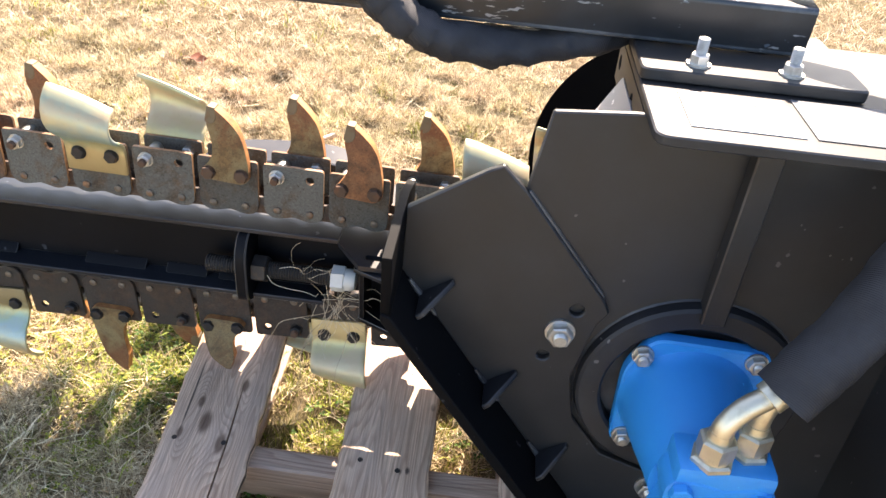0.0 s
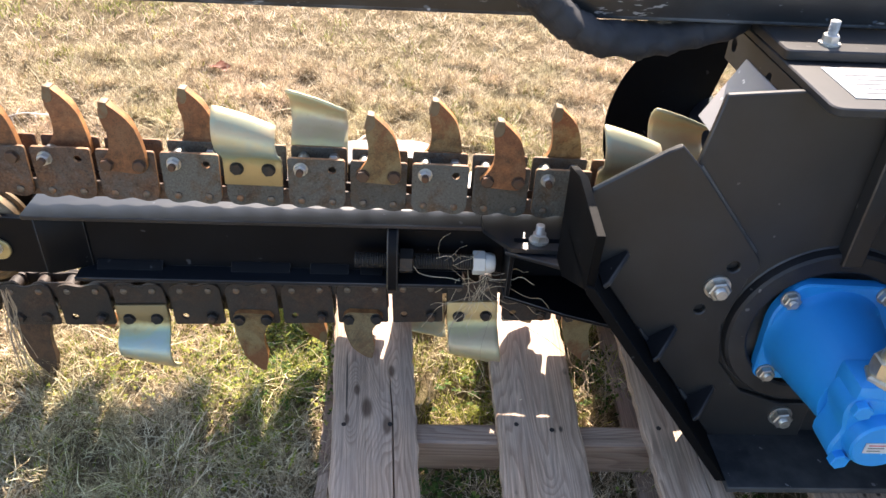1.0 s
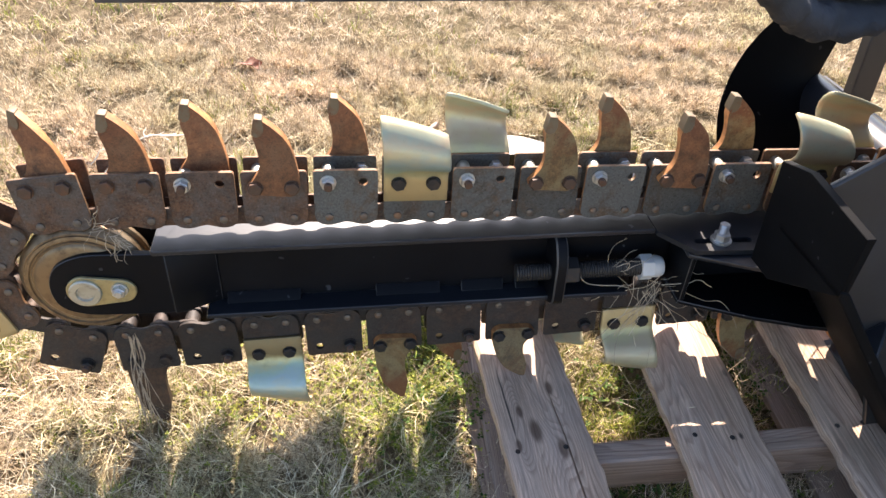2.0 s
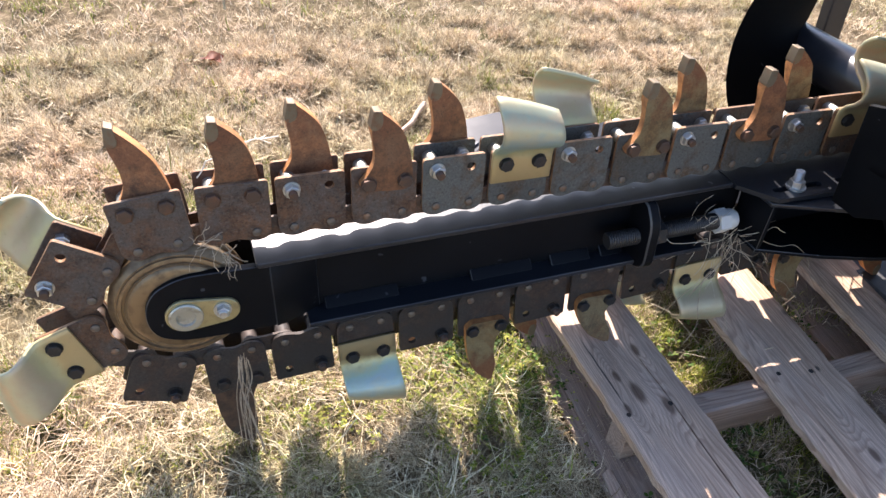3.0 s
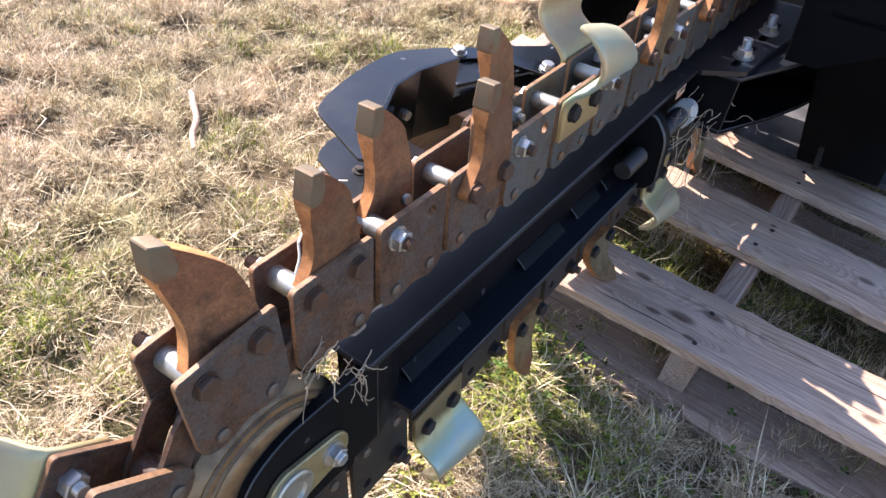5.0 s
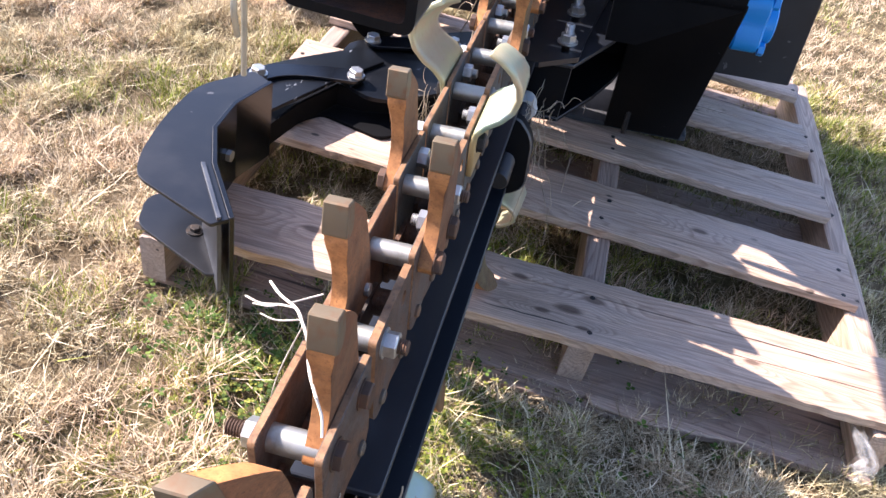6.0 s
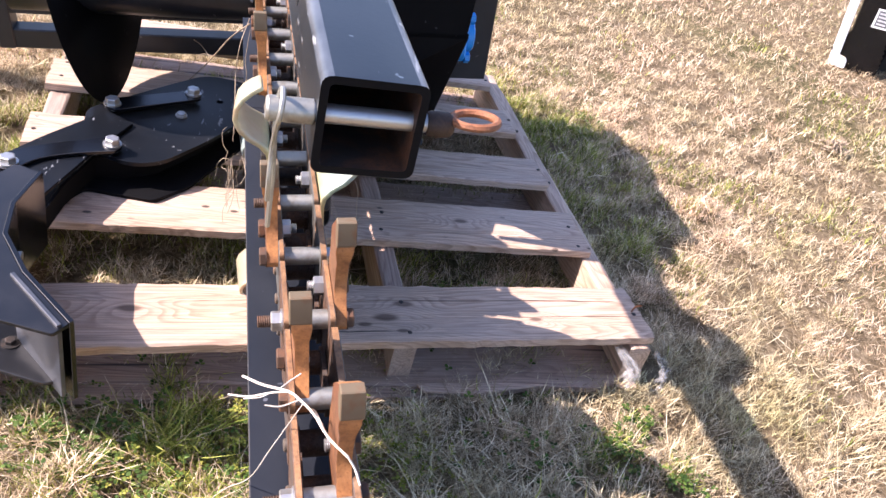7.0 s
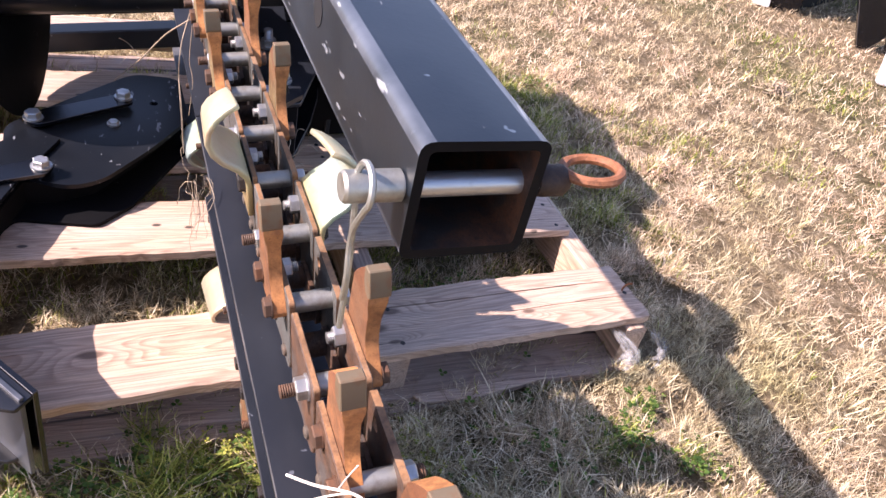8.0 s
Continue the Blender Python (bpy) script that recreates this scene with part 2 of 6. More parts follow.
MAT["tooth_gold"] = m_rust("gold_steel", (0.075, 0.045, 0.02), (0.25, 0.150, 0.06), (0.235, 0.175, 0.085), 0.45, 0.25, 0.4, (0.20, 0.066, 0.028))
MAT["tube"] = m_paint("worn_tube_paint", (0.0050, 0.0080, 0.0120), (0.030, 0.044, 0.060), 0.29, 0.45, 0.62, fleck=0.7)
MAT["tube_edge"] = m_paint("scuffed_tube_edge", (0.020, 0.027, 0.036), (0.22, 0.25, 0.29), 0.33, 0.8, 0.6, 0.2, fleck=0.8)
MAT["rust_inside"] = m_rust("rusty_bore", (0.02, 0.010, 0.006), (0.13, 0.048, 0.018), (0.018, 0.014, 0.012), 0.42, 0.1)
MAT["edge"] = m_paint("worn_edge_paint", (0.018, 0.018, 0.020), (0.12, 0.115, 0.11), 0.35, 0.7, 0.5, 0.2)
MAT["carbide"] = m_metal("carbide", (0.17, 0.130, 0.080), 0.55, stain=(0.19, 0.075, 0.028), amt=1.0, metal=0.4)
MAT["keeper"] = m_metal("dull_chromate", (0.42, 0.35, 0.18), 0.4, stain=(0.20, 0.15, 0.08), amt=0.9, metal=0.7)
MAT["brass_zinc"] = m_metal("yellowish_zinc", (0.66, 0.60, 0.46), 0.36, stain=(0.30, 0.24, 0.15), amt=0.6)
MAT["skid"] = m_paint("dusty_skid_paint", (0.020, 0.022, 0.026), (0.14, 0.135, 0.13), 0.48, 0.8)
MAT["rod"] = m_metal("black_threaded_steel", (0.060, 0.058, 0.058), 0.42, stain=(0.12, 0.08, 0.05), amt=0.5, metal=0.7)
MAT["weld"] = m_paint("weld_bead_paint", (0.028, 0.029, 0.032), (0.16, 0.155, 0.15), 0.38, 0.8, 0.5, 0.2)
MAT["fresh_rust"] = m_rust("fresh_rust", (0.22, 0.085, 0.028), (0.62, 0.27, 0.085), (0.48, 0.21, 0.075), 0.7, 0.05, 0.25)
MAT["rusty_edge"] = m_rust("rusty_edge", (0.09, 0.045, 0.022), (0.32, 0.165, 0.070), (0.22, 0.14, 0.08), 0.6, 0.1, 0.4)
MAT["zinc"] = m_metal("zinc_plated", (0.55, 0.55, 0.53), 0.36, stain=(0.16, 0.13, 0.10), amt=0.7)
MAT["bright_zinc"] = m_metal("bright_zinc", (0.70, 0.69, 0.65), 0.34, amt=0.4)
MAT["spacer"] = m_metal("zinc_tube", (0.46, 0.46, 0.41), 0.42, stain=(0.17, 0.135, 0.09), amt=0.9)
MAT["dark_bolt"] = m_metal("black_bolt", (0.03, 0.028, 0.027), 0.5, stain=(0.14, 0.08, 0.045), amt=0.6, metal=0.5)
MAT["bolt_rust"] = m_metal("rusty_bolt", (0.085, 0.05, 0.032), 0.55, stain=(0.22, 0.085, 0.03), amt=0.8, metal=0.3)
MAT["rivet"] = m_metal("rivet_steel", (0.14, 0.115, 0.09), 0.5, stain=(0.30, 0.12, 0.035), amt=1.0, metal=0.5)
MAT["cup"] = m_chromate("yellow_zinc")
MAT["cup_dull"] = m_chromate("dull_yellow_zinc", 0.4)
MAT["cup_warm"] = m_chromate("warm_yellow_zinc", 0.9, True)
MAT["nylon"] = m_metal("white_nylon", (0.60, 0.59, 0.55), 0.45, stain=(0.4, 0.36, 0.3), amt=0.4, metal=0.0)
MAT["blue"] = m_paint("blue_paint", (0.003, 0.250, 0.66), (0.03, 0.26, 0.55), 0.34, 0.2)
PINE = ((0.67, 0.470, 0.325), (0.46, 0.295, 0.195), (0.56, 0.455, 0.385))
MAT["wood"] = m_wood("weathered_pine", *PINE, 0.5)
MAT["wood_knotty"] = m_wood("knotty_pine", *PINE, 0.5, ((-0.0125, -0.071, 0.017), (-0.030, -0.030, 0.010), (0.033, 0.011, 0.011), (0.022, -0.110, 0.014), (-0.047, -0.095, 0.009), (0.012, 0.345, 0.015), (-0.02, -0.36, 0.010)))
MAT["wood_pocked"] = m_wood("pocked_pine", *PINE, 0.6, ((0.01, -0.30, 0.012),), 0.9)
MAT["wood_dark"] = m_wood("brown_pine", (0.48, 0.335, 0.24), (0.33, 0.21, 0.145), (0.40, 0.33, 0.285), 0.6)
MAT["wheel"] = m_metal("worn_roller", (0.22, 0.155, 0.09), 0.36, stain=(0.05, 0.035, 0.025), amt=0.9, metal=0.7)


def m_hose():
    """Woven black nylon."""
    m, t, b = nodes_of("nylon_sleeve")
    c = coords(t)
    w = t.nodes.new("ShaderNodeTexWave")
    w.wave_type = 'BANDS'
    w.bands_direction = 'DIAGONAL'
    w.inputs["Scale"].default_value = 160
    w.inputs["Distortion"].default_value = 1.0
    t.links.new(c.outputs[0], w.inputs["Vector"])
    n = noise_of(t, c, 18, 4, 0.6)
    r = ramp(t, n, [(0.3, (0.012, 0.0125, 0.015)), (0.75, (0.032, 0.033, 0.038))])
    col(t, b, r)
    b.inputs["Roughness"].default_value = 0.75
    bump(t, b, w, 0.3, 0.0012)
    return m


MAT["hose"] = m_hose()


def m_flat(name, base, rough=0.6, var=0.12):
    m, t, b = nodes_of(name)
    c = coords(t)
    n = noise_of(t, c, 40, 3, 0.6)
    r = ramp(t, n, [(0.3, tuple(v * (1 - var) for v in base)), (0.7, tuple(min(1, v * (1 + var)) for v in base))])
    col(t, b, r)
    b.inputs["Roughness"].default_value = rough
    return m


def m_straw(name, stops, trans=0.12):
    m, t, b = nodes_of(name)
    g = t.nodes.new("ShaderNodeNewGeometry")
    r = ramp(t, g, stops, out=g.outputs.find("Random Per Island"))
    wide = noise_of(t, coords(t), 2.2, 4, 0.6)
    tuft = noise_of(t, coords(t), 34, 4, 0.7)
    va = ramp(t, wide, [(0.3, (0.80, 0.86, 0.62)), (0.5, (1.0, 1.0, 0.92)), (0.7, (1.20, 1.10, 1.06))])
    vb = ramp(t, tuft, [(0.32, (0.42, 0.38, 0.32)), (0.58, (1.16, 1.16, 1.16))])
    r = mix(t, 1.0, mix(t, 1.0, r, va, 'MULTIPLY'), vb, 'MULTIPLY')
    col(t, b, r)
    b.inputs["Roughness"].default_value = 0.7
    b.inputs["Specular IOR Level"].default_value = 0.25
    tr = t.nodes.new("ShaderNodeBsdfTranslucent")
    t.links.new(r.outputs[2], tr.inputs[0])
    ms = t.nodes.new("ShaderNodeMixShader")
    ms.inputs[0].default_value = trans
    o = t.nodes["Material Output"]
    t.links.new(b.outputs[0], ms.inputs[1])
    t.links.new(tr.outputs[0], ms.inputs[2])
    t.links.new(ms.outputs[0], o.inputs[0])
    return m


MAT["straw"] = m_straw("dry_grass", [(0.0, (0.11, 0.075, 0.045)), (0.22, (0.38, 0.285, 0.18)), (0.6, (0.66, 0.54, 0.375)), (1.0, (0.90, 0.80, 0.62))])
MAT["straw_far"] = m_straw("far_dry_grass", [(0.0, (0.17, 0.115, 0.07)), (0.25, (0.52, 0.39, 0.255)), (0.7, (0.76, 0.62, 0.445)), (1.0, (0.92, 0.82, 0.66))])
MAT["clover"] = m_straw("clover_leaf", [(0.0, (0.035, 0.075, 0.016)), (0.6, (0.085, 0.155, 0.032)), (1.0, (0.19, 0.26, 0.06))], 0.25)
MAT["stem"] = m_flat("pale_dry_stem", (0.50, 0.42, 0.30), 0.7, 0.35)
MAT["twig"] = m_flat("bleached_twig", (0.66, 0.60, 0.50), 0.7, 0.25)
MAT["root"] = m_flat("dry_root", (0.36, 0.28, 0.19), 0.8, 0.4)
MAT["weed"] = m_straw("yellow_green_weed", [(0.0, (0.12, 0.16, 0.030)), (0.6, (0.30, 0.33, 0.060)), (1.0, (0.50, 0.47, 0.11))], 0.3)
MAT["green"] = m_straw("green_grass", [(0.0, (0.085, 0.12, 0.020)), (0.5, (0.27, 0.33, 0.055)), (1.0, (0.56, 0.55, 0.16))], 0.30)


def m_ground():
    m, t, b = nodes_of("lawn_thatch")
    c = coords(t)
    n1 = noise_of(t, c, 1.1, 5, 0.6)
    n2 = noise_of(t, c, 26, 6, 0.75, 0.6)
    n3 = noise_of(t, c, 150, 4, 0.8, 1.0)
    r1 = ramp(t, n2, [(0.25, (0.065, 0.046, 0.027)), (0.5, (0.25, 0.19, 0.112)), (0.75, (0.52, 0.42, 0.27))])
    g = ramp(t, n2, [(0.25, (0.025, 0.032, 0.010)), (0.6, (0.12, 0.145, 0.035)), (0.85, (0.30, 0.29, 0.11))])
    mk = ramp(t, n1, [(0.50, (0, 0, 0)), (0.68, (0.75, 0.75, 0.75))])
    k = mix(t, mk, r1, g)
    f = ramp(t, n3, [(0.3, (0.45, 0.45, 0.45)), (0.7, (1.25, 1.25, 1.25))])
    col(t, b, mix(t, 0.85, k, f, 'MULTIPLY'))
    b.inputs["Roughness"].default_value = 0.95
    b.inputs["Specular IOR Level"].default_value = 0.1
    bump(t, b, n3, 0.8, 0.02)
    return m


MAT["ground"] = m_ground()


MAT["leaf"] = m_flat("dead_leaf", (0.30, 0.085, 0.035), 0.6, 0.3)
MAT["void"] = m_flat("dark_hole", (0.004, 0.004, 0.004), 0.9)
MAT["paper"] = m_flat("white_label", (0.52, 0.53, 0.55), 0.7, 0.08)
MAT["ink"] = m_flat("grey_print", (0.10, 0.11, 0.12), 0.75)
MAT["red_ink"] = m_flat("red_print", (0.45, 0.10, 0.12), 0.4)
MAT["blue_ink"] = m_flat("dark_print", (0.12, 0.14, 0.16), 0.4)
MAT["white_paint"] = m_flat("white_paint", (0.75, 0.76, 0.76), 0.4)


def m_film():
    m, t, b = nodes_of("plastic_film")
    b.inputs["Base Color"].default_value = (0.70, 0.71, 0.71, 1)
    b.inputs["Roughness"].default_value = 0.18
    n = noise_of(t, coords(t), 70, 4, 0.7)
    r = ramp(t, n, [(0.35, (0.02, 0.02, 0.02)), (0.7, (0.17, 0.17, 0.17))])
    t.links.new(r.outputs[0], b.inputs["Alpha"])
    bump(t, b, n, 0.6, 0.004)
    return m


MAT["film"] = m_film()


# ---- mesh helpers ----
def link_mesh(name, bm, mat, smooth=None):
    """The mesh with its material; painted steel gets a second one for its worn, rounded edges."""
    me = bpy.data.meshes.new(name)
    worn = {"black": "edge", "gloss": "edge", "table": "edge", "web": "edge", "flange": "edge", "black_dusty": "edge", "tube": "rust_inside", "rust": "fresh_rust", "tooth_gold": "fresh_rust", "plate": "rusty_edge"}.get(mat)
    if not worn:
        for f in bm.faces:
            f.material_index = 0
    bmesh.ops.recalc_face_normals(bm, faces=bm.faces)
    bm.to_mesh(me)
    bm.free()
    me.materials.append(MAT[mat])
    if worn:
        me.materials.append(MAT[worn])
    if smooth is not None:
        me.shade_smooth()
        me.set_sharp_from_angle(angle=radians(smooth))
    return me


def part(name, bm, mat, parent, label="", m=None, smooth=35):
    me = bm if isinstance(bm, bpy.types.Mesh) else link_mesh(name, bm, mat, smooth)
    ob = new(name, me)
    ob.parent = parent
    if m is not None:
        ob.matrix_basis = m
    if label:
        tagged(ob, label)
    return ob


def bevel_all(bm, w, seg=1, ang=30):
    es = [e for e in bm.edges if len(e.link_faces) == 2 and e.calc_face_angle(0) > radians(ang)]
    if es and w > 0:
        r = bmesh.ops.bevel(bm, geom=es, offset=w, segments=seg, affect='EDGES', profile=0.6, clamp_overlap=True)
        for f in r["faces"]:
            f.material_index = 1
    return bm


def plate(outline, a, b, axis="y", holes=(), bev=0.0):
    """A solid sheet: the outline in the two other axes, from a to b along axis."""
    bm = bmesh.new()

    def place(p, d):
        if axis == "y":
            return (p[0], d, p[1])
        if axis == "z":
            return (p[0], p[1], d)
        return (d, p[0], p[1])
    edges = []
    for loop in (outline, *holes):
        vs = [bm.verts.new(place(p, a)) for p in loop]
        edges += [bm.edges.new((vs[i], vs[(i + 1) % len(vs)])) for i in range(len(vs))]
    if holes:
        bmesh.ops.triangle_fill(bm, use_beauty=True, use_dissolve=False, edges=edges)
    else:
        bm.faces.new(vs)
    ex = bmesh.ops.extrude_face_region(bm, geom=bm.faces[:])
    mv = [v for v in ex["geom"] if isinstance(v, bmesh.types.BMVert)]
    off = {"x": (b - a, 0, 0), "y": (0, b - a, 0), "z": (0, 0, b - a)}[axis]
    bmesh.ops.translate(bm, verts=mv, vec=off)
    bmesh.ops.recalc_face_normals(bm, faces=bm.faces)
    if bev:
        bevel_all(bm, bev)
    return bm


def circle(cx, cy, r, n=16, a0=0.0, a1=2 * math.pi, close=True):
    k = n if close else n + 1
    return [(cx + r * math.cos(a0 + (a1 - a0) * i / n), cy + r * math.sin(a0 + (a1 - a0) * i / n)) for i in range(k)]


def rounded(pts, r, n=4):
    """The outline with its corners rounded by r (a number, or one for each corner)."""
    out = []
    for i, p in enumerate(pts):
        rr = r[i] if isinstance(r, (list, tuple)) else r
        p0, p1, p2 = Vector(pts[i - 1]), Vector(p), Vector(pts[(i + 1) % len(pts)])
        if rr <= 0:
            out.append(tuple(p1))
            continue
        u, v = (p0 - p1).normalized(), (p2 - p1).normalized()
        d = min(rr, (p0 - p1).length * 0.49, (p2 - p1).length * 0.49)
        a, c = p1 + u * d, p1 + v * d
        for j in range(n + 1):
            s = j / n
            out.append(tuple(a * (1 - s) ** 2 + p1 * 2 * s * (1 - s) + c * s * s))
    return out


def box(x0, x1, y0, y1, z0, z1, bev=0.002, seg=1):
    bm = bmesh.new()
    bmesh.ops.create_cube(bm, size=1, matrix=Matrix.Translation(((x0 + x1) / 2, (y0 + y1) / 2, (z0 + z1) / 2)) @ Matrix.Diagonal((x1 - x0, y1 - y0, z1 - z0, 1)))
    return bevel_all(bm, bev, seg) if bev else bm


def lathe(profile, axis="y", n=20, at=(0, 0, 0)):
    """Revolves (along, radius) pairs round an axis through the point at."""
    bm = bmesh.new()
    rings = []
    for d, r in profile:
        ring = []
        for i in range(n):
            a = 2 * math.pi * i / n
            c, s = r * math.cos(a), r * math.sin(a)
            p = {"y": (c, d, s), "x": (d, c, s), "z": (c, s, d)}[axis]
            ring.append(bm.verts.new(Vector(p) + Vector(at)))
        rings.append(ring)
    for r0, r1 in zip(rings, rings[1:]):
        for i in range(n):
            bm.faces.new((r0[i], r0[(i + 1) % n], r1[(i + 1) % n], r1[i]))
    bm.faces.new(rings[0])
    bm.faces.new(rings[-1])
    bmesh.ops.recalc_face_normals(bm, faces=bm.faces)
    return bm


def join(*bms):
    out = bmesh.new()
    for b in bms:
        me = bpy.data.meshes.new("tmp")
        b.to_mesh(me)
        b.free()
        out.from_mesh(me)
        bpy.data.meshes.remove(me)
    return out


def moved(bm, m):
    bmesh.ops.transform(bm, matrix=m, verts=bm.verts)
    return bm


def sweep(points, radius, n=6, flat=1.0, twist=0.0):
    """A tube along a smooth line through points; radius a number or one for each point."""
    bm = bmesh.new()
    P = [Vector(p) for p in points]
    R = radius if isinstance(radius, (list, tuple)) else [radius] * len(P)
    ups = Vector((0.13, 0.2, 1)).normalized()
    rings = []
    for i, p in enumerate(P):
        t = (P[min(i + 1, len(P) - 1)] - P[max(i - 1, 0)]).normalized()
        u = ups.cross(t)
        if u.length < 1e-3:
            u = Vector((1, 0, 0)).cross(t)
        u.normalize()
        v = t.cross(u)
        ups = v
        ring = []
        for k in range(n):
            a = 2 * math.pi * k / n + twist * i
            ring.append(bm.verts.new(p + (u * math.cos(a) * flat + v * math.sin(a)) * R[i]))
        rings.append(ring)
    for a, b in zip(rings, rings[1:]):
        for k in range(n):
            bm.faces.new((a[k], a[(k + 1) % n], b[(k + 1) % n], b[k]))
    bm.faces.new(rings[0])
    bm.faces.new(rings[-1])
    bmesh.ops.recalc_face_normals(bm, faces=bm.faces)
    return bm


def spline(pts, n=8):
    """Points on a Catmull-Rom line through pts."""
    P = [Vector(p) for p in pts]
    P = [P[0] * 2 - P[1]] + P + [P[-1] * 2 - P[-2]]
    out = []
    for i in range(1, len(P) - 2):
        a, b, c, d = P[i - 1:i + 3]
        for k in range(n):
            s = k / n
            out.append(0.5 * (2 * b + (c - a) * s + (2 * a - 5 * b + 4 * c - d) * s * s + (3 * b - a - 3 * c + d) * s ** 3))
    out.append(P[-2])
    return out


def hexa(r, d0, d1, axis="y", at=(0, 0, 0), turn=0.3):
    """A hexagonal nut or bolt head with chamfered rims."""
    n = 6
    bm = bmesh.new()
    c = 0.1 * r
    rings = []
    for d, rr in ((d0, r), (d1 - c, r), (d1, r * 0.86)) if d1 > d0 else ((d0, r), (d1 + c, r), (d1, r * 0.86)):
        ring = []
        for i in range(n):
            a = turn + 2 * math.pi * i / n
            p = {"y": (rr * math.cos(a), d, rr * math.sin(a)), "x": (d, rr * math.cos(a), rr * math.sin(a)), "z": (rr * math.cos(a), rr * math.sin(a), d)}[axis]
            ring.append(bm.verts.new(Vector(p) + Vector(at)))
        rings.append(ring)
    for a, b in zip(rings, rings[1:]):
        for i in range(n):
            bm.faces.new((a[i], a[(i + 1) % n], b[(i + 1) % n], b[i]))
    bm.faces.new(rings[0])
    bm.faces.new(rings[-1])
    bmesh.ops.recalc_face_normals(bm, faces=bm.faces)
    return bm


def thread(r, d0, d1, axis="y", at=(0, 0, 0), pitch=0.0025, n=12):
    prof = []
    k = max(2, int(abs(d1 - d0) / pitch))
    for i in range(k):
        a = d0 + (d1 - d0) * i / k
        h = (d1 - d0) / k
        prof += [(a, r * 0.86), (a + h * 0.5, r)]
    prof.append((d1, r * 0.82))
    return lathe(prof, axis, n, at)


def empty(name, m, label, category, group=""):
    ob = new(name)
    ob.empty_display_size = 0.05
    ob.matrix_basis = m
    return tagged(ob, label, category, group)


# ---- ground ----
def build_ground():
    bm = bmesh.new()
    n = 90
    span = [-60, -20, -8] + [-5 + 10 * i / n for i in range(n + 1)] + [8, 20, 60]
    grid = [[bm.verts.new((x + 0.5, y, 0.012 * noise.noise(Vector((x * 1.3, y * 1.3, 0))) + 0.006 * noise.noise(Vector((x * 5, y * 5, 3))) - 0.006)) for x in span] for y in span]
    for a, b in zip(grid, grid[1:]):
        for i in range(len(span) - 1):
            bm.faces.new((a[i], a[i + 1], b[i + 1], b[i]))
    g = new("ground", link_mesh("ground", bm, "ground", 180))
    tagged(g, "dry tan lawn of trodden winter grass with green patches", "ground", kind="structure")


build_ground()


WAVES = np.random.default_rng(3)
W_DIR, W_LEN, W_PH = WAVES.uniform(0, np.pi * 2, 26), WAVES.uniform(0.045, 0.22, 26), WAVES.uniform(0, np.pi * 2, 26)


def waves(x, y, stretch=1.0):
    """An uneven field over the lawn, about -1 to 1, with clumps a hand's width across."""
    v = np.zeros_like(x)
    for d, w, p in zip(W_DIR, W_LEN, W_PH):
        v += np.sin((x * np.cos(d) + y * np.sin(d)) * 2 * np.pi / (w * stretch) + p)
    return v / 5.0


